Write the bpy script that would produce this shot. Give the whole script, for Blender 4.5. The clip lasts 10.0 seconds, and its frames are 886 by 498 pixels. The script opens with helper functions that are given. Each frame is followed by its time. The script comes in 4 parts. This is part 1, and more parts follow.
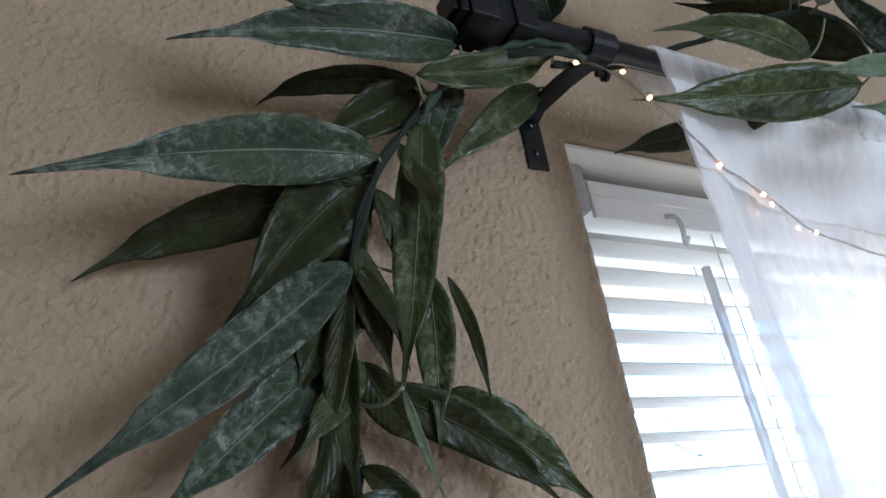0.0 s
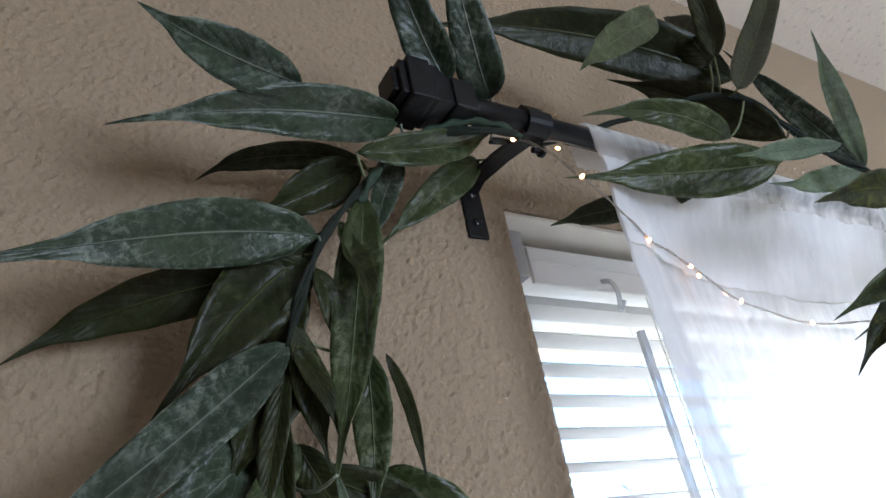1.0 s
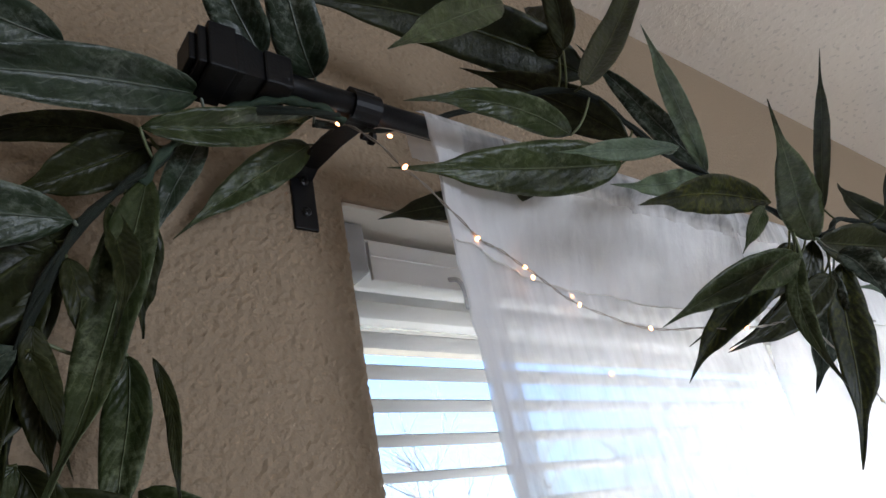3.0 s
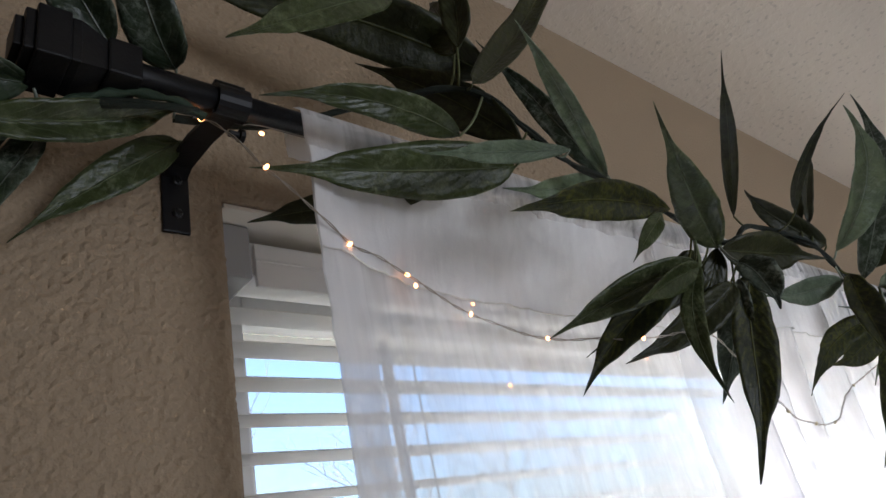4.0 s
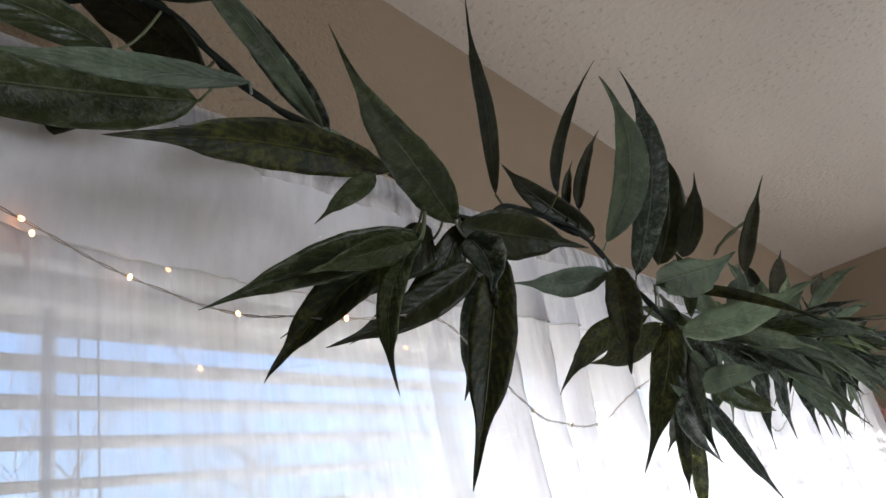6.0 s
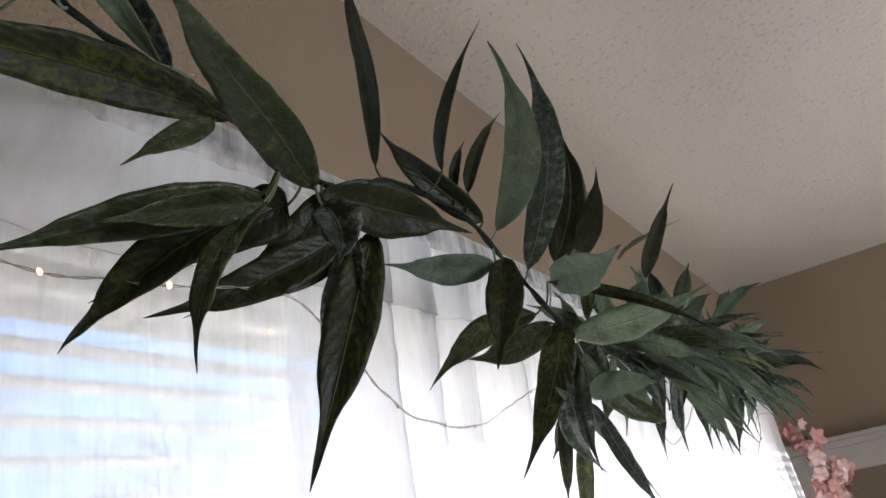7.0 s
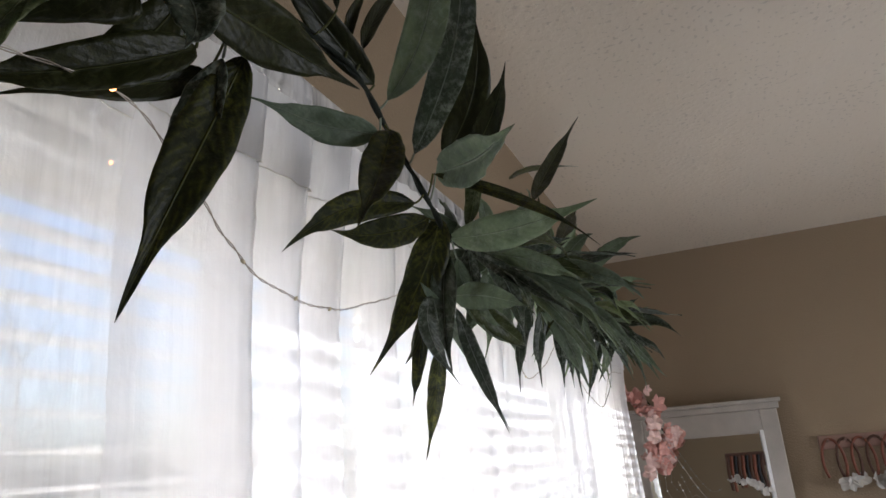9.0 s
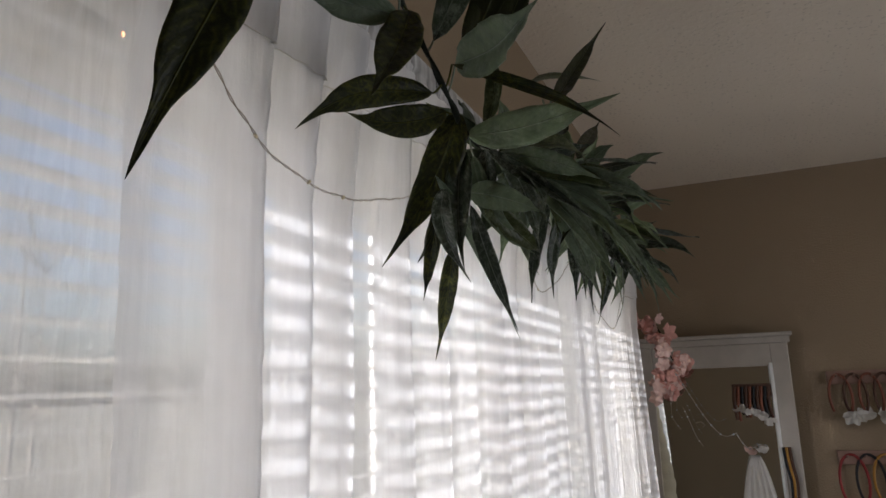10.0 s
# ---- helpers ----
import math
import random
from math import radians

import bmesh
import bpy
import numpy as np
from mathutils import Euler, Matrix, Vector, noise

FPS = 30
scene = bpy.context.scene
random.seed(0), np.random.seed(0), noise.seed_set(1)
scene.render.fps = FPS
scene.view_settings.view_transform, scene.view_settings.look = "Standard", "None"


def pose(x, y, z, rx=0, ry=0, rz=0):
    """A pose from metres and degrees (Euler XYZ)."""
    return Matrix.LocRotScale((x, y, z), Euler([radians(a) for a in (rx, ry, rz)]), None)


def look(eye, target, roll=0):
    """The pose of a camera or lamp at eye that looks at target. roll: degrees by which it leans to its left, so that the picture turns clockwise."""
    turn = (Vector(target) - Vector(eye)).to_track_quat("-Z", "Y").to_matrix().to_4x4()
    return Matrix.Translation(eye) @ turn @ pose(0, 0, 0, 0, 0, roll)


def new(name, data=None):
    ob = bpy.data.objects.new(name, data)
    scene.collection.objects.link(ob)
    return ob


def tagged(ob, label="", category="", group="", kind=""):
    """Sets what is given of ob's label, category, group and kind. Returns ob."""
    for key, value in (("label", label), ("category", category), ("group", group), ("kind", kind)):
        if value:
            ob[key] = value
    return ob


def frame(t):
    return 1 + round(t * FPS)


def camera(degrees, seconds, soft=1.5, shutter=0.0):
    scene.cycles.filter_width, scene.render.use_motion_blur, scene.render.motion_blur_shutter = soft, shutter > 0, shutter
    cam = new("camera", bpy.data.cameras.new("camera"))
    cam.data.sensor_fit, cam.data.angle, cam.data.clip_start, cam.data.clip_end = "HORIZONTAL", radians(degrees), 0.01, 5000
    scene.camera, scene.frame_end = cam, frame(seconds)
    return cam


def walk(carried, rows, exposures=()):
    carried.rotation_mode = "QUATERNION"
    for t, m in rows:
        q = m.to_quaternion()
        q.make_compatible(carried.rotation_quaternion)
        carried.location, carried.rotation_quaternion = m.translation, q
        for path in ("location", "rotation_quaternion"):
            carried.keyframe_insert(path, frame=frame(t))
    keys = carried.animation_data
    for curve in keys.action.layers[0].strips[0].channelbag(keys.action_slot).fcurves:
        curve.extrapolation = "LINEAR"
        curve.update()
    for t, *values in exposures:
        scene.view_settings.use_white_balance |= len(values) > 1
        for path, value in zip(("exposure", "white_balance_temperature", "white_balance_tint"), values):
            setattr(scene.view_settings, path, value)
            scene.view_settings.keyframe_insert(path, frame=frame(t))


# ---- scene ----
cam = camera(65.3, 10.0)
PATH = [
    (0, (-0.311, -0.336, 1.737), (0.567, 1.225, 2.628), -8.7),
    (0.5, (-0.311, -0.345, 1.744), (0.613, 1.16, 2.683), -10.0),
    (1, (-0.311, -0.354, 1.749), (0.681, 1.084, 2.723), -10.9),
    (1.5, (-0.303, -0.358, 1.751), (0.739, 1.04, 2.73), -11.4),
    (2, (-0.291, -0.36, 1.752), (0.801, 1.011, 2.715), -11.3),
    (2.5, (-0.268, -0.357, 1.754), (0.885, 0.986, 2.684), -11.8),
    (4, (-0.185, -0.379, 1.761), (1.09, 0.878, 2.651), -13.5),
    (4.5, (-0.152, -0.384, 1.758), (1.18, 0.821, 2.638), -13.5),
    (5, (-0.121, -0.394, 1.758), (1.262, 0.766, 2.618), -13.8),
    (5.5, (-0.081, -0.405, 1.754), (1.353, 0.713, 2.587), -13.7),
    (6, (-0.041, -0.411, 1.75), (1.449, 0.648, 2.561), -13.4),
    (7.5, (0.047, -0.415, 1.738), (1.696, 0.415, 2.508), -10.0),
    (8, (0.057, -0.41, 1.729), (1.755, 0.345, 2.469), -7.7),
    (8.5, (0.07, -0.401, 1.723), (1.818, 0.296, 2.4), -6.0),
    (9, (0.082, -0.395, 1.711), (1.863, 0.296, 2.302), -4.6),
    (9.5, (0.09, -0.395, 1.695), (1.885, 0.332, 2.191), -3.1),
    (10, (0.094, -0.391, 1.684), (1.898, 0.376, 2.083), -2.0),
]
walk(cam, [(t, look(eye, target, roll)) for t, eye, target, roll in PATH],
     [(0, 4.25, 5000, 10), (2.0, 4.2, 5180, 11), (2.7, 3.85, 5270, 12), (4, 3.25, 5520, 13), (5, 3.25, 5600, 13), (6, 3.25, 5550, 14), (7.5, 3.43, 5600, 13), (8.5, 3.25, 5650, 13), (9.2, 2.72, 5750, 13), (10, 2.08, 5900, 13)])

# ---- light ----
SUN_EL, SUN_AZ = radians(13), radians(-64)   # height, and turn from +y towards +x
world = bpy.data.worlds.new("world")
scene.world = world
world.use_nodes = True
wn = world.node_tree.nodes
sky = wn.new("ShaderNodeTexSky")
sky.sky_type, sky.sun_disc, sky.sun_elevation, sky.sun_rotation = "NISHITA", False, SUN_EL, SUN_AZ
sky.dust_density, sky.ozone_density, sky.air_density = 4.5, 1.6, 0.9
wn["Background"].inputs["Strength"].default_value = 0.076
world.node_tree.links.new(sky.outputs[0], wn["Background"].inputs["Color"])
sun = new("sun", bpy.data.lights.new("sun", "SUN"))
sun.data.energy, sun.data.angle, sun.data.color = 1.65, radians(1.0), (1.0, 0.96, 0.90)
toward = Vector((math.sin(SUN_AZ) * math.cos(SUN_EL), math.cos(SUN_AZ) * math.cos(SUN_EL), math.sin(SUN_EL)))
sun.matrix_world = look(toward * 20, (0, 0, 0))
# daylight of the second window, in its opening in the south wall
day = new("window_daylight", bpy.data.lights.new("window_daylight", "AREA"))
day.data.shape, day.data.size, day.data.size_y, day.data.energy, day.data.color = "RECTANGLE", 1.3, 1.1, 3.8, (1.0, 0.97, 0.92)
day.matrix_world = look((1.0, -3.34, 1.5), (1.0, 0, 1.5))


# ---- materials ----
class Mat:
    """A node material with a few short cuts."""

    def __init__(self, name, colour=(0.5, 0.5, 0.5), rough=0.6, metal=0.0, spec=0.5):
        self.m = bpy.data.materials.new(name)
        self.m.use_nodes = True
        self.nt = self.m.node_tree
        self.b = self.nt.nodes["Principled BSDF"]
        self.b.inputs["Base Color"].default_value = (*colour, 1)
        self.b.inputs["Roughness"].default_value = rough
        self.b.inputs["Metallic"].default_value = metal
        self.b.inputs["Specular IOR Level"].default_value = spec

    def node(self, kind, **values):
        n = self.nt.nodes.new("ShaderNode" + kind)
        for key, value in values.items():
            n.inputs[key].default_value = value
        return n

    def link(self, a, b):
        self.nt.links.new(a, b)

    def coords(self, which="Object"):
        return self.nt.nodes.new("ShaderNodeTexCoord").outputs[which]

    def noise(self, scale, detail=4.0, rough=0.55, vec=None, distort=0.0):
        n = self.node("TexNoise", Scale=scale, Detail=detail, Roughness=rough, Distortion=distort)
        self.link(vec or self.coords(), n.inputs["Vector"])
        return n.outputs["Fac"]

    def ramp(self, fac, stops):
        n = self.nt.nodes.new("ShaderNodeValToRGB")
        el = n.color_ramp.elements
        while len(el) < len(stops):
            el.new(0.5)
        for e, (pos, col) in zip(el, stops):
            e.position = pos
            e.color = (*col, 1) if len(col) == 3 else col
        self.link(fac, n.inputs["Fac"])
        return n.outputs["Color"]

    def math(self, op, a, b=None, c=None):
        n = self.nt.nodes.new("ShaderNodeMath")
        n.operation = op
        for i, v in enumerate((a, b, c)):
            if v is None:
                continue
            if isinstance(v, (int, float)):
                n.inputs[i].default_value = v
            else:
                self.link(v, n.inputs[i])
        return n.outputs[0]

    def mix(self, fac, a, b, blend="MIX"):
        n = self.nt.nodes.new("ShaderNodeMix")
        n.data_type, n.blend_type = "RGBA", blend
        for sock, v in ((n.inputs[0], fac), (n.inputs[6], a), (n.inputs[7], b)):
            if isinstance(v, (int, float)):
                sock.default_value = v
            elif isinstance(v, tuple):
                sock.default_value = (*v, 1)
            else:
                self.link(v, sock)
        return n.outputs[2]

    def colour(self, out):
        self.link(out, self.b.inputs["Base Color"])

    def bump(self, height, dist=0.001, strength=1.0):
        n = self.node("Bump", Strength=strength, Distance=dist)
        self.link(height, n.inputs["Height"])
        self.link(n.outputs[0], self.b.inputs["Normal"])
        return n


def wall_paint():
    k = Mat("tan_textured_paint", rough=0.72, spec=0.3)
    big, fine = k.noise(3, 3), k.noise(330, 2)
    k.colour(k.mix(k.math("MULTIPLY", big, 0.6), (0.314, 0.240, 0.158), (0.266, 0.202, 0.132)))
    blobs = k.ramp(k.noise(230, 2, 0.5), [(0.36, (0, 0, 0)), (0.68, (1, 1, 1))])
    k.bump(k.math("ADD", k.math("MULTIPLY", blobs, 0.8), k.math("MULTIPLY", fine, 0.45)), 0.0010, 0.9)
    return k.m


def ceiling_paint():
    k = Mat("off_white_ceiling_texture", rough=0.9, spec=0.2)
    specks = k.ramp(k.math("MULTIPLY_ADD", k.noise(6, 2), 0.25, k.math("SUBTRACT", k.noise(100, 0.5, 0.5), 0.125)), [(0.66, (0, 0, 0)), (0.72, (1, 1, 1))])
    k.colour(k.mix(k.math("MULTIPLY", specks, 0.32), (0.80, 0.73, 0.63), (0.40, 0.36, 0.31)))
    blobs = k.ramp(k.noise(70, 3, 0.6), [(0.45, (0, 0, 0)), (0.62, (1, 1, 1))])
    k.bump(blobs, 0.0008, 0.5)
    return k.m


def plain(name, colour, rough=0.6, metal=0.0, spec=0.5, vary=0.12, scale=30, relief=0.0003):
    k = Mat(name, colour, rough, metal, spec)
    n = k.noise(scale, 4)
    dark = tuple(c * (1 - 2 * vary) for c in colour)
    k.colour(k.mix(n, colour, dark))
    if relief:
        k.bump(k.noise(scale * 8, 2), relief, 0.5)
    return k.m


def leaf_material(name, base, pale, chalk_sheen, rough, olive=False):
    """Silk leaf: midrib and side veins along the leaf's own coordinates, chalky bloom and painted sheen in patches."""
    k = Mat(name, base, rough, spec=0.34)
    uv = k.coords("UV")
    sep = k.nt.nodes.new("ShaderNodeSeparateXYZ")
    k.link(uv, sep.inputs[0])
    u, v = sep.outputs[0], sep.outputs[1]
    obj = k.coords("Object")
    rnd = k.nt.nodes.new("ShaderNodeObjectInfo").outputs["Random"]
    a = k.math("ABSOLUTE", k.math("SUBTRACT", v, 0.5))
    wob = k.noise(70, 2, vec=obj)
    s = k.math("ADD", k.math("SUBTRACT", k.math("MULTIPLY", u, 12.0), k.math("MULTIPLY", a, 5.5)), k.math("MULTIPLY", wob, 1.1))
    fr = k.math("ABSOLUTE", k.math("SUBTRACT", k.math("FRACT", s), 0.5))
    vein = k.math("MAXIMUM", k.math("SUBTRACT", 1.0, k.math("MULTIPLY", fr, 11.0)), 0.0)
    broken = k.ramp(k.noise(95, 3, 0.6, vec=obj), [(0.46, (0, 0, 0)), (0.60, (1, 1, 1))])
    rib = k.math("MAXIMUM", k.math("SUBTRACT", 1.0, k.math("MULTIPLY", a, 40.0)), 0.0)
    # worn chalk and painted white highlights in one: broad clouds broken up by fine scratches
    cloud = k.ramp(k.noise(26, 4, 0.6, vec=obj, distort=0.2), [(0.44, (0, 0, 0)), (0.66, (1, 1, 1))])
    fleck = k.ramp(k.noise(170, 7, 0.72, vec=obj, distort=0.3), [(0.46, (0, 0, 0)), (0.64, (1, 1, 1))])
    bloom = k.math("MULTIPLY", k.math("MULTIPLY_ADD", cloud, 0.85, 0.15), k.math("MULTIPLY_ADD", fleck, 1.0, 0.06))
    hue = k.mix(rnd, base, tuple(c * f for c, f in zip(base, (1.35, 1.30, 1.0))))
    shade = k.ramp(k.noise(48, 5, 0.7, vec=obj), [(0.36, (0, 0, 0)), (0.64, (1, 1, 1))])
    hue = k.mix(k.math("MULTIPLY", shade, 0.7), hue, tuple(c * 0.48 for c in base))
    col = k.mix(k.math("MULTIPLY", bloom, chalk_sheen), hue, pale)
    if olive:
        spots = k.math("MULTIPLY", k.math("POWER", k.math("MULTIPLY", fr, 2.0), 2.0), k.ramp(k.noise(120, 3, vec=obj), [(0.42, (0, 0, 0)), (0.6, (1, 1, 1))]))
        col = k.mix(k.math("MULTIPLY", spots, 0.55), col, tuple(c * 0.75 for c in pale))
    col = k.mix(k.math("MULTIPLY", k.math("MULTIPLY", vein, broken), 0.06 if olive else 0.22), col, pale)
    col = k.mix(k.math("MULTIPLY", rib, 0.60), col, pale)
    rim = k.math("MULTIPLY", k.math("MAXIMUM", k.math("SUBTRACT", a, 0.468), 0.0), 24.0)
    col = k.mix(k.math("MULTIPLY", k.math("MULTIPLY", rim, broken), 0.7), col, pale)
    k.colour(col)
    k.link(k.math("MULTIPLY_ADD", bloom, 0.28, rough - 0.02), k.b.inputs["Roughness"])
    pillow = k.math("MULTIPLY", k.math("SUBTRACT", 0.5, fr), -0.35)
    h = k.math("ADD", pillow, k.math("MULTIPLY", rib, 0.9))
    h = k.math("ADD", h, k.math("MULTIPLY", k.noise(120, 4, 0.6, vec=obj), 1.1))
    k.bump(h, 0.0010, 0.85)
    # thin cloth lets a little light through
    tr = k.nt.nodes.new("ShaderNodeBsdfTranslucent")
    k.link(col, tr.inputs["Color"])
    mixer = k.node("MixShader", Fac=0.18)
    k.link(k.b.outputs[0], mixer.inputs[1])
    k.link(tr.outputs[0], mixer.inputs[2])
    k.link(mixer.outputs[0], k.nt.nodes["Material Output"].inputs["Surface"])
    return k.m


def sheer(name, clear, through_light=0.55, uneven=0.16):
    """White voile: part of the light goes straight through the weave, part is scattered."""
    k = Mat(name, (0.92, 0.92, 0.93), 0.9, spec=0.1)
    n = k.noise(60, 4, 0.65)
    stretch = k.nt.nodes.new("ShaderNodeVectorMath")
    stretch.operation = "MULTIPLY"
    stretch.inputs[1].default_value = (62, 62, 2.2)
    k.link(k.coords(), stretch.inputs[0])
    run = k.noise(1.0, 4, 0.6, vec=stretch.outputs[0], distort=0.4)
    k.bump(k.math("ADD", n, k.math("MULTIPLY", run, 1.6)), 0.002, 0.8)
    tr = k.node("BsdfTranslucent", Color=(0.93, 0.93, 0.94, 1))
    one = k.node("MixShader", Fac=through_light)
    k.link(k.b.outputs[0], one.inputs[1])
    k.link(tr.outputs[0], one.inputs[2])
    see = k.node("BsdfTransparent", Color=(0.97, 0.97, 0.98, 1))
    two = k.nt.nodes.new("ShaderNodeMixShader")
    thread = k.math("MULTIPLY_ADD", k.math("ADD", k.noise(14, 3), k.math("MULTIPLY", run, 1.6)), uneven, clear - 1.3 * uneven)
    k.link(thread, two.inputs[0])
    k.link(one.outputs[0], two.inputs[1])
    k.link(see.outputs[0], two.inputs[2])
    k.link(two.outputs[0], k.nt.nodes["Material Output"].inputs["Surface"])
    return k.m


def pane_glass():
    k = Mat("window_glass", (1, 1, 1), 0.02)
    k.b.inputs["Transmission Weight"].default_value = 1.0
    k.b.inputs["IOR"].default_value = 1.45
    return k.m


def glow(name, colour, strength):
    k = Mat(name, colour, 0.2)
    k.b.inputs["Emission Color"].default_value = (*colour, 1)
    k.b.inputs["Emission Strength"].default_value = strength
    return k.m


def slat_material():
    k = Mat("white_blind_slat", (0.86, 0.85, 0.82), 0.45)
    k.bump(k.noise(25, 2), 0.0004, 0.4)
    tr = k.node("BsdfTranslucent", Color=(0.75, 0.74, 0.70, 1))
    one = k.node("MixShader", Fac=0.34)
    k.link(k.b.outputs[0], one.inputs[1])
    k.link(tr.outputs[0], one.inputs[2])
    k.link(one.outputs[0], k.nt.nodes["Material Output"].inputs["Surface"])
    return k.m


WALL, CEIL = wall_paint(), ceiling_paint()
REVEAL = plain("cream_reveal_paint", (0.84, 0.79, 0.69), 0.7, vary=0.05, scale=12, relief=0.0006)
VINYL = plain("white_vinyl", (0.87, 0.87, 0.86), 0.35, vary=0.03)
SLAT = slat_material()
CORD = plain("white_cord", (0.75, 0.74, 0.70), 0.8, vary=0.05)
CLEAR = plain("cloudy_plastic", (0.86, 0.87, 0.89), 0.25, vary=0.04)
CLEAR.node_tree.nodes["Principled BSDF"].inputs["Transmission Weight"].default_value = 0.55
GLASS = pane_glass()
VOILE, VOILE_DOUBLE = sheer("white_voile", 0.29), sheer("white_voile_hem", 0.07, 0.46)
VOILE_NARROW = sheer("close_gathered_white_voile", 0.07, 0.60, 0.08)
VOILE_FLAT, VOILE_POCKET = sheer("thin_white_voile", 0.38, 0.44, 0.36), sheer("gathered_white_voile", 0.46, 0.50, 0.9)
IRON = plain("black_painted_steel", (0.005, 0.005, 0.006), 0.45, 0.0, 0.25, vary=0.2, scale=60)
SCREW = plain("dark_screw_steel", (0.05, 0.05, 0.05), 0.3, 0.9, vary=0.1)
STEM = plain("dark_green_twisted_stem", (0.011, 0.020, 0.010), 0.8, vary=0.35, scale=260, relief=0.0016)
WRAP = plain("green_wrapped_cord", (0.030, 0.060, 0.030), 0.7, vary=0.3, scale=300, relief=0.0008)
LEAVES = {
    "d": leaf_material("leaf_chalky_blue_green", (0.026, 0.042, 0.025), (0.350, 0.390, 0.315), 0.72, 0.32),
    "g": leaf_material("leaf_green", (0.037, 0.053, 0.015), (0.285, 0.325, 0.180), 0.50, 0.32),
    # dark green leaves, base colour lowered further to stand for shade
    "k": leaf_material("leaf_shade_deepened_green", (0.020, 0.025, 0.006), (0.140, 0.152, 0.056), 0.34, 0.40),
    "y": leaf_material("leaf_olive_blotched", (0.013, 0.020, 0.007), (0.150, 0.155, 0.022), 0.75, 0.45, True),
    "p": leaf_material("leaf_light_green", (0.200, 0.275, 0.150), (0.46, 0.54, 0.40), 0.40, 0.42),
    # pale undersides, also given to far leaves that should look lit
    "l": leaf_material("leaf_pale_underside_and_lit", (0.128, 0.176, 0.112), (0.418, 0.475, 0.390), 0.40, 0.50),
}
WIRE = plain("dull_silver_wire", (0.40, 0.36, 0.31), 0.45, 0.5, vary=0.1)
BULB = glow("warm_led_drop", (1.0, 0.33, 0.085), 1.2)
BULB_OFF = plain("clear_resin_drop", (0.75, 0.66, 0.45), 0.15, vary=0.1)
# floor is never in view; lightened to brighten ceiling and window head
BOUNCE_FLOOR = plain("pale_bounce_floor", (0.58, 0.52, 0.44), 0.95, vary=0.2, scale=60, relief=0.004)
WHITEWASH = plain("whitewashed_wood", (0.50, 0.46, 0.41), 0.55, vary=0.14, scale=18, relief=0.0008)
MIRROR = Mat("silvered_mirror", (0.86, 0.88, 0.86), 0.02, 1.0).m
PINK = plain("pink_silk_petal", (0.80, 0.42, 0.36), 0.7, vary=0.2, scale=40)
PINK_PALE = plain("pale_pink_silk_petal", (0.80, 0.56, 0.50), 0.7, vary=0.12, scale=40)
CREAM = plain("cream_quilted_cloth", (0.62, 0.58, 0.44), 0.85, vary=0.08, scale=30, relief=0.001)
CRYSTAL = plain("clear_bead", (0.86, 0.86, 0.84), 0.08, spec=1.0, vary=0.05)
BOARD = plain("pinkish_pine_board", (0.36, 0.22, 0.17), 0.6, vary=0.2, scale=25)
SOFFIT = plain("white_soffit_board", (0.82, 0.80, 0.74), 0.7, vary=0.06, scale=5)
BARK = plain("pale_grey_bark", (0.34, 0.31, 0.28), 0.9, vary=0.3, scale=8, relief=0.01)
# out of view; pale so that it reflects daylight up to soffit and slats
BOUNCE_GROUND = plain("pale_bounce_ground", (0.36, 0.32, 0.21), 0.95, vary=0.3, scale=0.6, relief=0.02)


# ---- building helpers ----
def link_bm(name, bm, material, smooth=False):
    bmesh.ops.recalc_face_normals(bm, faces=bm.faces)
    me = bpy.data.meshes.new(name)
    bm.to_mesh(me)
    bm.free()
    me.materials.append(material)
    if smooth:
        me.polygons.foreach_set("use_smooth", [True] * len(me.polygons))
    return new(name, me)


def part(name, bm, material, parent, label="", smooth=False):
    ob = link_bm(name, bm, material, smooth)
    ob.parent = parent
    if label:
        tagged(ob, label)
    return ob


def thing(name, label, category, group=""):
    ob = new(name)
    ob.empty_display_size = 0.05
    ob["origin"] = "base"
    return tagged(ob, label, category, group)


def box(bm, lo, hi, bevel=0.0, turn=None, at=None):
    lo, hi = Vector(lo), Vector(hi)
    m = Matrix.Translation((lo + hi) / 2) @ Matrix.Diagonal((*(hi - lo), 1))
    if turn is not None:
        m = Matrix.Translation(at) @ turn @ Matrix.Translation(-Vector(at)) @ m
    made = bmesh.ops.create_cube(bm, size=1, matrix=m)
    if bevel:
        edges = list({e for v in made["verts"] for e in v.link_edges})
        bmesh.ops.bevel(bm, geom=edges, offset=bevel, segments=2, profile=0.6, affect="EDGES")
    return bm


def boxes(*pairs, bevel=0.0):
    bm = bmesh.new()
    for lo, hi in pairs:
        box(bm, lo, hi, bevel)
    return bm


def spline(points, step):
    """Evenly spaced points on a smooth curve through the given ones."""
    p = [Vector(q) for q in points]
    p = [2 * p[0] - p[1]] + p + [2 * p[-1] - p[-2]]
    out = []
    for a, b, c, d in zip(p, p[1:], p[2:], p[3:]):
        n = max(2, int((c - b).length / step))
        for i in range(n):
            t = i / n
            out.append(0.5 * (2 * b + (c - a) * t + (2 * a - 5 * b + 4 * c - d) * t * t + (3 * b - a - 3 * c + d) * t ** 3))
    return out + [p[-2]]


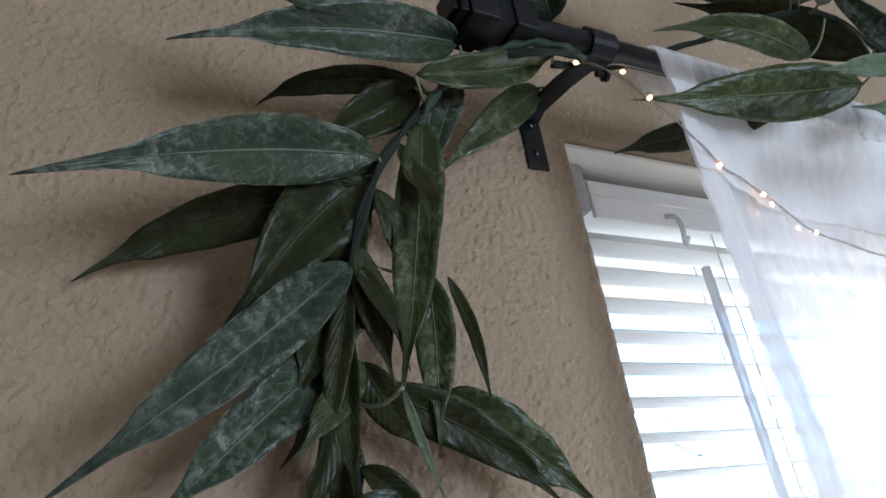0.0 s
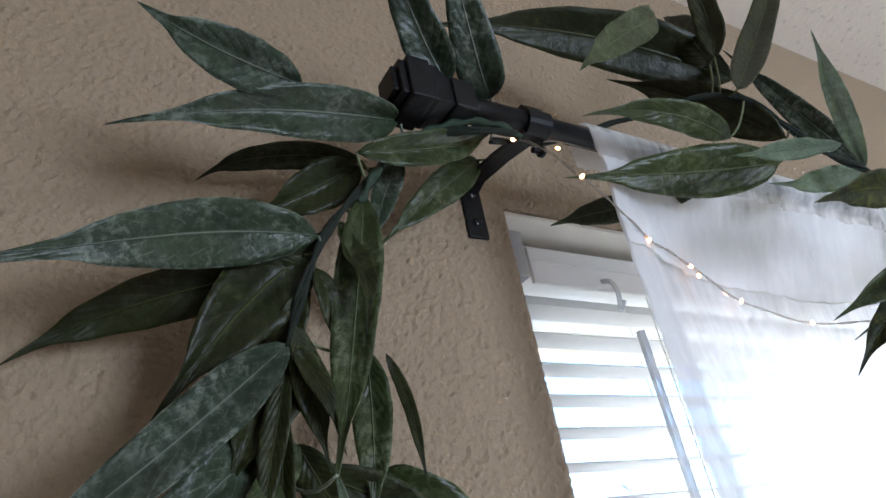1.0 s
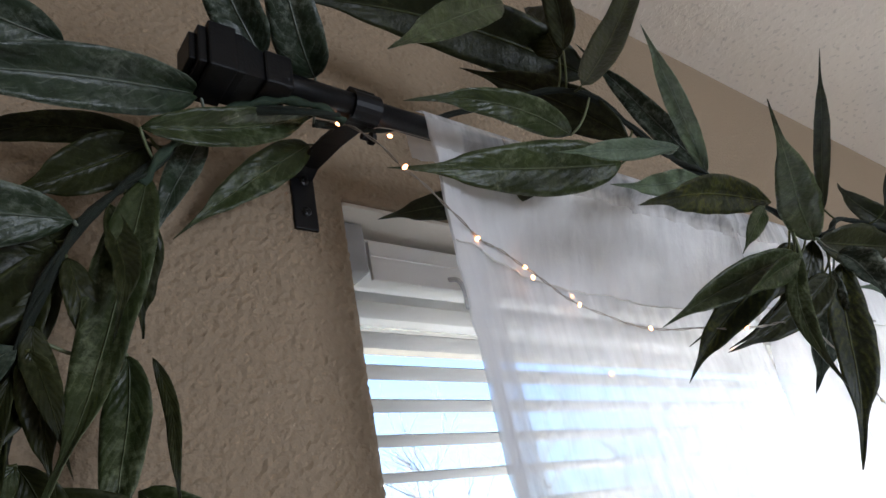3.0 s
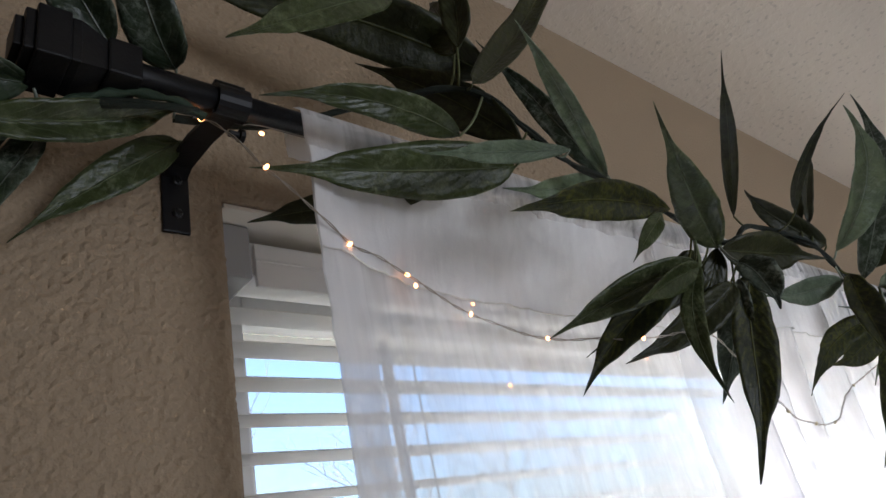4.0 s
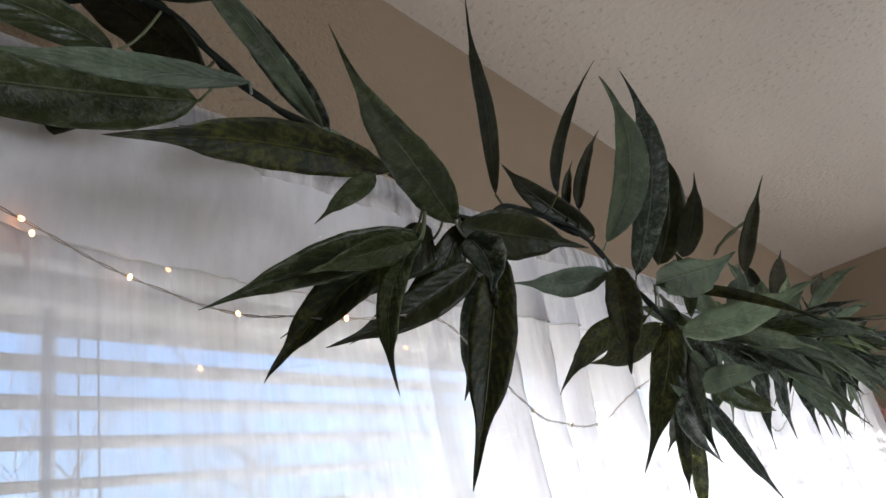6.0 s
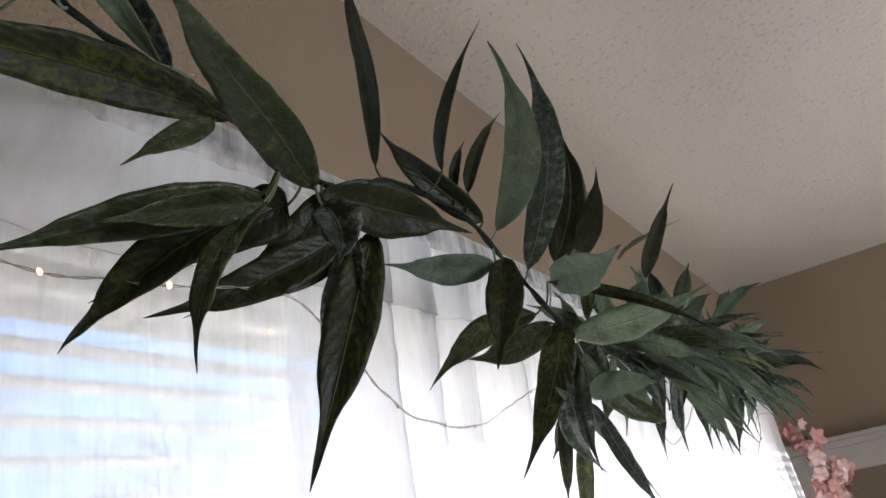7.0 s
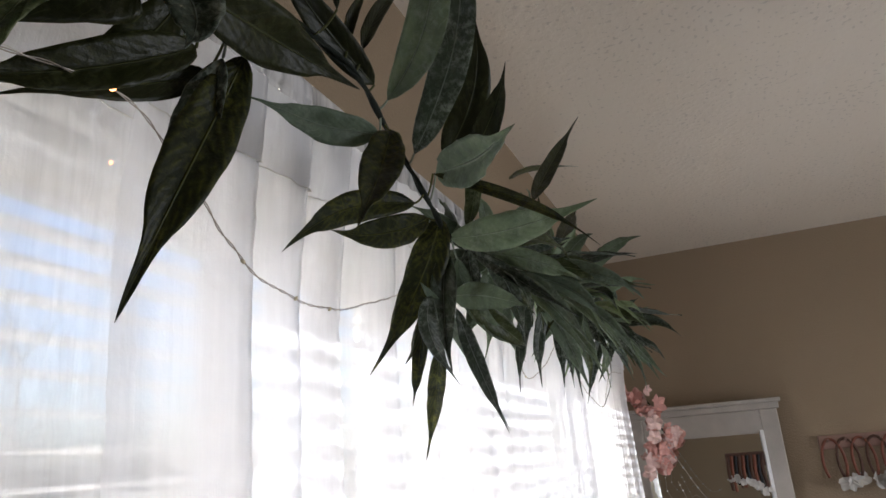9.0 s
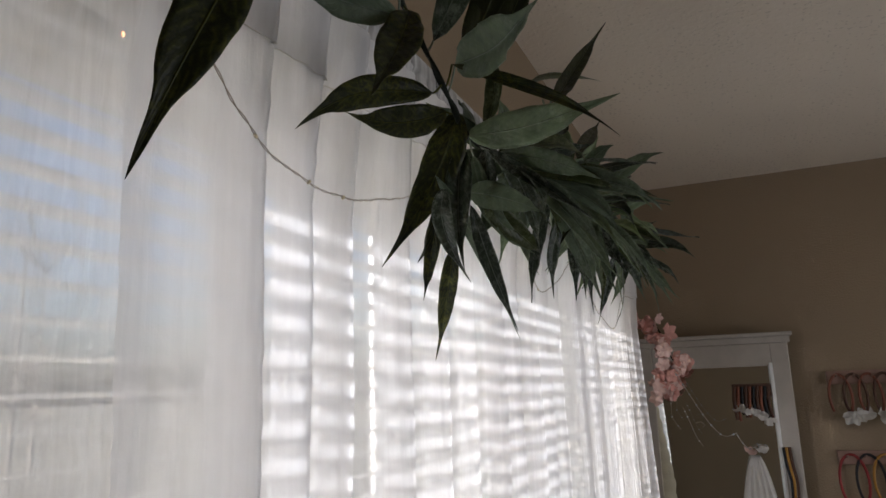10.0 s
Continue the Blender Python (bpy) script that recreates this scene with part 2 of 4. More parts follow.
def tube(bm, path, radius, sides=8, taper=1.0, twist=0.0, lobes=0.0):
    """A closed tube along a path; twist and lobes give a rope's strands."""
    rings, up = [], Vector((0.13, 0.27, 0.95))
    total = max(len(path) - 1, 1)
    for i, p in enumerate(path):
        d = (path[min(i + 1, total)] - path[max(i - 1, 0)]).normalized()
        side = d.cross(up)
        side = side.normalized() if side.length > 1e-4 else Vector((1, 0, 0))
        up = side.cross(d)
        r = radius * (1 + (taper - 1) * i / total)
        ring = []
        for j in range(sides):
            a = 2 * math.pi * j / sides
            rr = r * (1 + lobes * math.cos(2 * a - twist * i))
            ring.append(bm.verts.new(p + (side * math.cos(a) + up * math.sin(a)) * rr))
        rings.append(ring)
    for a, b in zip(rings, rings[1:]):
        for j in range(sides):
            bm.faces.new((a[j], a[(j + 1) % sides], b[(j + 1) % sides], b[j]))
    bm.faces.new(rings[0][::-1])
    bm.faces.new(rings[-1])
    return bm


def lathe_x(bm, x_r, centre, sides=20):
    """A turned piece about a line along x; x_r: places along x and radii."""
    rings = []
    for x, r in x_r:
        rings.append([bm.verts.new((x, centre[0] + r * math.cos(2 * math.pi * j / sides), centre[1] + r * math.sin(2 * math.pi * j / sides))) for j in range(sides)])
    for a, b in zip(rings, rings[1:]):
        for j in range(sides):
            bm.faces.new((a[j], a[(j + 1) % sides], b[(j + 1) % sides], b[j]))
    for cap in (bm.faces.new(rings[0][::-1]), bm.faces.new(rings[-1])):
        for e in cap.edges:
            e.smooth = False
    return bm


# ---- room shell ----
WEST, EAST, SOUTH, TOP = -1.7, 2.88, -3.3, 2.44
WIN_R, WIN_B, WIN_T, DEEP = 2.10, 0.92, 2.038, 0.15


def window_wall():
    """The wall round the window; beside the opening its plaster is modelled."""
    bm = boxes(((WEST - 0.12, 0, 0), (-0.36, DEEP, TOP)),
               ((-0.36, 0, 0), (0, DEEP, 1.45)),
               ((0, 0, 0), (WIN_R, DEEP, WIN_B)),
               ((WIN_R, 0, 0), (EAST + 0.12, DEEP, TOP)),
               ((0.5, 0, WIN_T), (WIN_R, DEEP, TOP)))

    def lump(p):
        return 0.0009 * noise.noise(p * 150) + 0.0012 * noise.noise(p * 260 + Vector((3, 1, 7)))

    step = 0.003
    for x0, x1, z0, z1, edge_r, edge_b in ((-0.36, 0.0, 1.45, TOP, True, False), (0.0, 0.5, WIN_T, TOP, False, True)):
        nx, nz = round((x1 - x0) / step), round((z1 - z0) / step)
        grid = []
        for i in range(nx + 1):
            col = []
            for j in range(nz + 1):
                x, z = x0 + (x1 - x0) * i / nx, z0 + (z1 - z0) * j / nz
                y = -0.0006 + lump(Vector((x, 0, z)))
                if edge_r and z < WIN_T:
                    y += 0.004 * max(0, 1 - (x1 - x) / 0.008) ** 2
                    if i == nx:
                        x += 0.9 * lump(Vector((4, 2, z)))
                if edge_b:
                    y += 0.004 * max(0, 1 - (z - z0) / 0.008) ** 2
                    if j == 0:
                        z += 0.9 * lump(Vector((x, 5, 3)))
                col.append(bm.verts.new((x, y, z)))
            grid.append(col)
        for a, b in zip(grid, grid[1:]):
            for j in range(nz):
                bm.faces.new((a[j], b[j], b[j + 1], a[j + 1]))
        # sides and back of this slab
        back = [bm.verts.new((x, DEEP, z)) for x, z in ((x0, z0), (x1, z0), (x1, z1), (x0, z1))]
        bm.faces.new(back)
        rims = ([c[0] for c in grid], grid[-1], [c[-1] for c in grid][::-1], grid[0][::-1])
        for k, rim in enumerate(rims):
            bm.faces.new(list(rim) + [back[(k + 1) % 4], back[k]])
    ob = link_bm("wall_north", bm, WALL)
    return tagged(ob, "tan wall with orange-peel plaster texture round the window", "wall", kind="structure")


window_wall()
for wall_name, lo, hi in (("wall_east", (EAST, SOUTH - 0.12, 0), (EAST + 0.12, 0, TOP)),
                          ("wall_west", (WEST - 0.12, SOUTH - 0.12, 0), (WEST, 0, TOP))):
    tagged(link_bm(wall_name, boxes((lo, hi)), WALL), "plain tan painted room wall", "wall", kind="structure")
S0, S1, SB, ST = 0.33, 1.67, 0.93, 2.07
tagged(link_bm("wall_south", boxes(((WEST, SOUTH - 0.12, 0), (S0, SOUTH, TOP)), ((S1, SOUTH - 0.12, 0), (EAST, SOUTH, TOP)),
                                   ((S0, SOUTH - 0.12, 0), (S1, SOUTH, SB)), ((S0, SOUTH - 0.12, ST), (S1, SOUTH, TOP))), WALL),
       "plain tan painted wall with a window opening", "wall", kind="structure")
tagged(link_bm("ceiling", boxes(((WEST - 0.12, SOUTH - 0.12, TOP), (EAST + 0.12, DEEP, TOP + 0.1))), CEIL),
       "off-white ceiling with spattered plaster texture", "ceiling", kind="structure")
tagged(link_bm("floor", boxes(((WEST - 0.12, SOUTH - 0.12, -0.1), (EAST + 0.12, DEEP, 0))), BOUNCE_FLOOR),
       "unseen floor of the room, made pale to throw light upward", "floor", kind="structure")


def window():
    root = thing("window_1", "white vinyl double window set deep in the wall", "window")
    root["kind"] = "structure"
    y0, y1 = 0.085, 0.135
    fr = boxes(((0.002, y0, WIN_B + 0.02), (0.05, y1, WIN_T - 0.002)), ((WIN_R - 0.05, y0, WIN_B + 0.02), (WIN_R - 0.002, y1, WIN_T - 0.002)),
               ((0.05, y0, WIN_T - 0.05), (WIN_R - 0.05, y1, WIN_T - 0.002)), ((0.05, y0, WIN_B + 0.02), (WIN_R - 0.05, y1, WIN_B + 0.06)), bevel=0.003)
    part("window_frame", fr, VINYL, root)
    mid = WIN_R / 2
    part("mullion", boxes(((mid - 0.03, y0 + 0.003, WIN_B + 0.06), (mid + 0.03, y1 - 0.003, WIN_T - 0.05)), bevel=0.003), VINYL, root)
    for x0, x1 in ((0.05, mid - 0.03), (mid + 0.03, WIN_R - 0.05)):
        p = part("pane", boxes(((x0, 0.112, WIN_B + 0.06), (x1, 0.115, WIN_T - 0.05))), GLASS, root)
        p.visible_shadow = False
    part("window_sill", boxes(((0.002, 0.004, WIN_B + 0.001), (WIN_R - 0.002, 0.146, WIN_B + 0.018)), bevel=0.004), VINYL, root)
    part("reveal", boxes(((0.3, 0.004, WIN_T - 0.004), (WIN_R - 0.004, 0.084, WIN_T - 0.001)), ((0.003, 0.006, WIN_T - 0.004), (0.3, 0.084, WIN_T - 0.001))), REVEAL, root,
         "cream painted head of the window recess")


window()


# ---- blind ----
def blind():
    root = thing("venetian_blind", "white horizontal slat blind, slats open, hung in the window recess", "blind")
    z_top = WIN_T - 0.006
    part("headrail", boxes(((0.03, 0.030, z_top - 0.036), (WIN_R - 0.03, 0.066, z_top - 0.008)), bevel=0.002), VINYL, root)
    part("valance", boxes(((0.034, 0.026, z_top - 0.046), (WIN_R - 0.034, 0.0296, z_top - 0.012)),
                          ((0.034, 0.0252, z_top - 0.026), (WIN_R - 0.034, 0.0262, z_top - 0.024)), bevel=0.0008), VINYL, root)
    for x in (0.005, WIN_R - 0.030):
        part("end_bracket", boxes(((x, 0.024, z_top - 0.042), (x + 0.025, 0.070, z_top + 0.001)), bevel=0.002), CLEAR, root, "cloudy white plastic end bracket")
    # one slat, gently crowned, shared by all
    bm = bmesh.new()
    half, n = 0.0125, 6
    rows = []
    for x in (0.008, WIN_R - 0.008):
        rows.append([[bm.verts.new((x, -half + 2 * half * j / n, 0.0016 * (1 - (2 * j / n - 1) ** 2) + dz)) for j in range(n + 1)] for dz in (0, 0.0009)])
    (a0, a1), (b0, b1) = rows
    for j in range(n):
        bm.faces.new((a0[j], a0[j + 1], b0[j + 1], b0[j]))
        bm.faces.new((a1[j], b1[j], b1[j + 1], a1[j + 1]))
        bm.faces.new((a0[j], a1[j], a1[j + 1], a0[j + 1]))
        bm.faces.new((b0[j], b0[j + 1], b1[j + 1], b1[j]))
    for j in (0, n):
        bm.faces.new((a0[j], b0[j], b1[j], a1[j]))
    first = part("slat", bm, SLAT, root)
    z, rows_made = z_top - 0.060, 0
    while z > WIN_B + 0.06:
        ob = first if rows_made == 0 else first.copy()
        if rows_made:
            scene.collection.objects.link(ob)
        ob.matrix_basis = pose(0, 0.050, z, random.uniform(-1.2, 1.2) - 3.5, random.uniform(-0.05, 0.05))
        z -= 0.0258
        rows_made += 1
    part("bottom_rail", boxes(((0.01, 0.036, WIN_B + 0.024), (WIN_R - 0.01, 0.064, WIN_B + 0.040)), bevel=0.002), VINYL, root)
    for x in (0.17, 0.62, 1.03, 1.44, 1.89):
        for y in (0.0355, 0.0645):
            part("ladder_cord", tube(bmesh.new(), [Vector((x, y, z_top - 0.04)), Vector((x, y, WIN_B + 0.03))], 0.0007, 5), CORD, root)
    hook = spline([(0.108, 0.030, 1.996), (0.113, 0.020, 1.992), (0.118, 0.020, 1.982), (0.121, 0.024, 1.973), (0.125, 0.027, 1.971), (0.127, 0.024, 1.977)], 0.003)
    part("wand_hook", tube(bmesh.new(), hook, 0.0022, 8), CLEAR, root, "curled clear plastic hook")
    part("wand", tube(bmesh.new(), [Vector((0.1345, 0.024, 1.948)), Vector((0.1355, 0.024, 1.35))], 0.0042, 6), CLEAR, root, "clear plastic tilt wand")


blind()


# ---- curtain rod ----
ROD_Y, ROD_Z = -0.086, 2.042


def curtain_rod():
    root = thing("curtain_rod", "black metal curtain rod with square stepped finial and bracket", "curtain rod")
    c = (ROD_Y, ROD_Z)
    part("rod", lathe_x(bmesh.new(), [(-0.088, 0.0082), (-0.026, 0.0082), (-0.0255, 0.0075), (2.34, 0.0075)], c, 28), IRON, root, smooth=True)

    def block(x0, x1, h, bevel=0.001):
        return ((x0, ROD_Y - h, ROD_Z - h), (x1, ROD_Y + h, ROD_Z + h))

    bm = boxes(block(-0.1365, -0.121, 0.0158), bevel=0.0012)
    # tapered shoulder
    sh = bmesh.new()
    hs = ((-0.1162, 0.0140), (-0.103, 0.0100))
    rings = [[sh.verts.new((x, ROD_Y + sy * h, ROD_Z + sz * h)) for sy, sz in ((-1, -1), (1, -1), (1, 1), (-1, 1))] for x, h in hs]
    for j in range(4):
        sh.faces.new((rings[0][j], rings[0][(j + 1) % 4], rings[1][(j + 1) % 4], rings[1][j]))
    sh.faces.new(rings[0][::-1])
    sh.faces.new(rings[1])
    finial = part("finial", bm, IRON, root)
    part("finial_neck", sh, IRON, finial)
    for x0, x1, h in ((-0.145, -0.141, 0.0095), (-0.1412, -0.1362, 0.0130), (-0.1212, -0.116, 0.0142)):
        part("finial_step", boxes(block(x0, x1, h), bevel=0.001), IRON, finial)
    part("collar", boxes(block(-0.1032, -0.086, 0.0118), bevel=0.0015), IRON, root)
    bracket = part("bracket", boxes(((-0.0430, -0.0032, 2.001), (-0.0250, -0.0004, 2.047)), bevel=0.001), IRON, root)
    arm = bmesh.new()
    for path in ([(-0.0340, -0.003, 2.044), (-0.0345, -0.014, 2.047), (-0.0365, -0.050, 2.041), (-0.0365, -0.086, 2.033)],):
        pts = [Vector(p) for p in path]
        for a, b in zip(pts, pts[1:]):
            d = (b - a)
            side = Vector((0.0078, 0, 0))
            thick = d.cross(side).normalized() * 0.0014
            vs = [arm.verts.new(p + s * side + q * thick) for p in (a - d * 0.03, b + d * 0.03) for s, q in ((-1, -1), (1, -1), (1, 1), (-1, 1))]
            for f in ((0, 1, 2, 3), (7, 6, 5, 4), (0, 4, 5, 1), (1, 5, 6, 2), (2, 6, 7, 3), (3, 7, 4, 0)):
                arm.faces.new([vs[i] for i in f])
    part("arm", arm, IRON, bracket)
    cup = bmesh.new()
    lathe_x(cup, [(-0.043, 0.0083), (-0.043, 0.0104), (-0.024, 0.0104), (-0.024, 0.0083)], c)
    box(cup, (-0.043, ROD_Y - 0.004, ROD_Z + 0.008), (-0.024, ROD_Y + 0.004, ROD_Z + 0.0130), 0.001)
    part("rod_cup", cup, IRON, bracket)
    part("set_screw", lathe_x(bmesh.new(), [(-0.030, 0.0022), (-0.024, 0.0022), (-0.0238, 0.0042), (-0.021, 0.0042)], (ROD_Y + 0.010, ROD_Z - 0.013), 10), IRON, bracket)
    for x, z in ((-0.0335, 2.0155), (-0.0330, 2.041)):
        s = bmesh.new()
        bmesh.ops.create_uvsphere(s, u_segments=10, v_segments=6, radius=0.0038, matrix=Matrix.Translation((x, -0.0034, z)) @ Matrix.Diagonal((1, 0.5, 1, 1)))
        box(s, (x - 0.0026, -0.0058, z - 0.0005), (x + 0.0026, -0.0050, z + 0.0005))
        box(s, (x - 0.0005, -0.0058, z - 0.0026), (x + 0.0005, -0.0050, z + 0.0026))
        part("screw", s, SCREW, bracket, "cross-head screw")


curtain_rod()


# ---- curtains ----
def pleat_line(x0, x1, seed, crests=()):
    """Plan of a curtain laid in uneven knife pleats: (x, depth) along the cloth, lapping back at each fold."""
    rnd = random.Random(seed)
    x, pts, given = x0, [(x0, 0.0)], list(crests)
    while x < x1 - 0.05:
        wide, back = rnd.uniform(0.045, 0.125), rnd.uniform(0.012, 0.036)
        crest = given.pop(0) if given else min(x + wide, x1)
        wide = crest - x
        pts += [(x + wide * 0.35, rnd.uniform(-0.003, 0.004)), (crest - 0.004, -0.007), (crest, -0.0045), (crest - 0.004, -0.001), (crest - back + 0.004, 0.003), (crest - back, 0.0065), (crest - back + 0.004, 0.009)]
        x = crest - back
    return [(p.x, p.y) for p in spline([(px, py, 0) for px, py in pts + [(x1, 0.0)]], 0.005)]


def curtain_sheet(line, z0, z1, out, seed, step_z, folded):
    """A hanging sheet over a plan line: tight gathers at the rod that loosen into soft folds below."""
    bm = bmesh.new()
    nz = int((z1 - z0) / step_z)
    cols = []
    for s, (x, depth) in enumerate(line):
        col = []
        for j in range(nz + 1):
            z = z1 - (z1 - z0) * j / nz
            drop = max(0.0, ROD_Z - z)
            loose = min(1.0, drop / (0.20 if folded else 0.10))
            back = min(1.0, max(0.0, (x - 0.02) / 0.10))
            wide = (0.016 if folded else 0.009) * noise.noise(Vector((x * 7.5, seed, drop * 0.5))) * back
            tight = 0.0035 * noise.noise(Vector((x * 85, seed + 9, drop * 5))) + 0.0022 * noise.noise(Vector((x * 190, seed + 2, drop * 9)))
            crease = (0.0014 if folded else 0.0026) * noise.noise(Vector((x * 45 + drop * 30, seed + 5, drop * 55))) + 0.0009 * noise.noise(Vector((s * 0.55 - drop * 60, seed, drop * 110)))
            if not folded:
                crease += 0.0024 * noise.noise(Vector((x * 170, seed + 7, drop * 3))) * (0.5 + noise.noise(Vector((x * 9, seed, drop * 2))))
            y = ROD_Y + out + (0.022 if folded else 0.036) * loose * back + wide * loose + depth * (0.5 + 0.9 * loose) + tight * (1 - 0.6 * loose) + crease
            if drop < 0.013:
                # the top of the pocket closes over the rod
                y = ROD_Y + out * math.sqrt(max(0.02, 1 - (max(0.0, z - ROD_Z) / 0.0103) ** 2)) + 0.2 * depth * loose
            y = min(y, -0.012) - 0.10 * drop * max(0.0, x - 1.9)
            sx = (0.006 * noise.noise(Vector((drop * 3, seed + 1, x * 3))) + 0.0025 * noise.noise(Vector((drop * 9, seed + 3, x * 14)))) * loose * back
            col.append(bm.verts.new((x + sx, y, z)))
        cols.append(col)
    for a, b in zip(cols, cols[1:]):
        for j in range(nz):
            bm.faces.new((a[j], a[j + 1], b[j + 1], b[j]))
    return bm


def curtain(x0, x1, seed, folded, cloth, label, crests=()):
    root = thing("curtain", label, "curtain", group="sheer curtains on the rod")
    flat = [(x0 + (x1 - x0) * i / round((x1 - x0) / 0.004), 0.0) for i in range(round((x1 - x0) / 0.004) + 1)]
    line = pleat_line(x0, x1, seed, crests) if folded else flat
    part("panel", curtain_sheet(line, 0.25, ROD_Z - 0.026, -0.011, seed, 0.012, folded), cloth, root, smooth=True)
    part("rod_pocket", curtain_sheet(line, ROD_Z - 0.0258, ROD_Z + 0.010, -0.011, seed, 0.004, folded), VOILE_POCKET, root, "thin gathered pocket round the rod", smooth=True)
    part("pocket_back", curtain_sheet(flat, ROD_Z - 0.020, ROD_Z + 0.010, 0.011, seed + 20, 0.008, False), VOILE, root, smooth=True)
    # folded header: a second layer with a stitched wavy lower edge
    hem = curtain_sheet(line, ROD_Z - 0.098, ROD_Z - 0.027, -0.0135, seed, 0.008, folded)
    seam = []
    for v in hem.verts:
        if v.co.z < ROD_Z - 0.094:
            v.co.z += 0.006 * noise.noise(Vector((v.co.x * 14, seed, 2)))
            seam.append(v.co + Vector((0, -0.0008, 0)))
    part("header_stitch", tube(bmesh.new(), seam, 0.0005, 5), CORD, root, "stitched lower edge of the header")
    part("header_hem", hem, VOILE_DOUBLE, root, "double folded header of the curtain", smooth=True)
    if not folded:
        part("side_hem", curtain_sheet(flat[:8], 0.25, ROD_Z - 0.002, -0.0128, seed, 0.012, False), VOILE, root, "doubled side hem", smooth=True)


curtain(0.008, 0.404, 1.7, False, VOILE_FLAT, "flat sheer white voile curtain panel on the black rod")
curtain(0.370, 1.21, 5, True, VOILE, "sheer white voile curtain panel in soft folds on the black rod", (0.484, 0.556, 0.622, 0.716, 0.81, 0.906, 1.017, 1.10, 1.19))
curtain(1.17, 2.30, 8, True, VOILE_NARROW, "sheer white voile curtain gathered in narrow folds on the rod", (1.28,))


# ---- garland ----
garland = thing("leaf_garland", "artificial garland of long dark green leaves draped over the rod", "garland")
STEM_LEFT = [(-0.215, -0.045, 1.52), (-0.205, -0.04, 1.66), (-0.203, -0.035, 1.78), (-0.205, -0.045, 1.85), (-0.203, -0.057, 1.89), (-0.186, -0.063, 1.94),
             (-0.155, -0.056, 1.985), (-0.125, -0.066, 2.020), (-0.090, -0.084, 2.024), (-0.055, -0.090, 2.026)]
STEM_MAIN = [(-0.060, -0.070, 2.034), (0.0, -0.068, 2.050), (0.055, -0.090, 2.066), (0.110, -0.145, 2.060), (0.165, -0.160, 2.012), (0.235, -0.168, 1.990), (0.303, -0.180, 1.958),
             (0.345, -0.180, 1.965), (0.385, -0.180, 1.985), (0.440, -0.200, 1.968), (0.50, -0.197, 1.948), (0.583, -0.195, 1.912), (0.64, -0.186, 1.905),
             (0.75, -0.190, 1.910), (0.92, -0.195, 1.925), (1.12, -0.200, 1.935), (1.40, -0.195, 1.945), (1.65, -0.190, 1.950), (1.92, -0.165, 1.958)]
left_path, main_path = spline(STEM_LEFT, 0.006), spline(STEM_MAIN, 0.006)
part("hanging_stem", tube(bmesh.new(), left_path, 0.0022, 8, twist=0.9, lobes=0.4), STEM, garland, smooth=True)
part("main_stem", tube(bmesh.new(), main_path, 0.0019, 8, twist=0.9, lobes=0.4), STEM, garland, smooth=True)
for k, stem_path in enumerate((left_path, left_path, main_path, main_path)):
    turn = [p + Vector((math.cos(i * 0.45 + 2.4 * k), 0.8 * math.sin(i * 0.45 + 2.4 * k), 0.5 * math.sin(i * 0.3 + k))) * (0.0022 + 0.0022 * noise.noise(Vector((i * 0.15, k, 3)))) for i, p in enumerate(stem_path)]
    part("side_stem", tube(bmesh.new(), turn, 0.0010, 6, twist=0.8, lobes=0.3), STEM, garland, smooth=True)
cord = spline([(-0.157, -0.056, 1.975), (-0.148, -0.062, 1.993), (-0.130, -0.070, 2.013), (-0.113, -0.078, 2.023), (-0.089, -0.086, 2.030), (-0.066, -0.090, 2.029), (-0.050, -0.088, 2.025)], 0.002)
part("wrapped_stem", tube(bmesh.new(), cord, 0.0024, 8, twist=0.75, lobes=0.35), WRAP, garland, "green cloth-wrapped stem end", smooth=True)
NODES = left_path + main_path


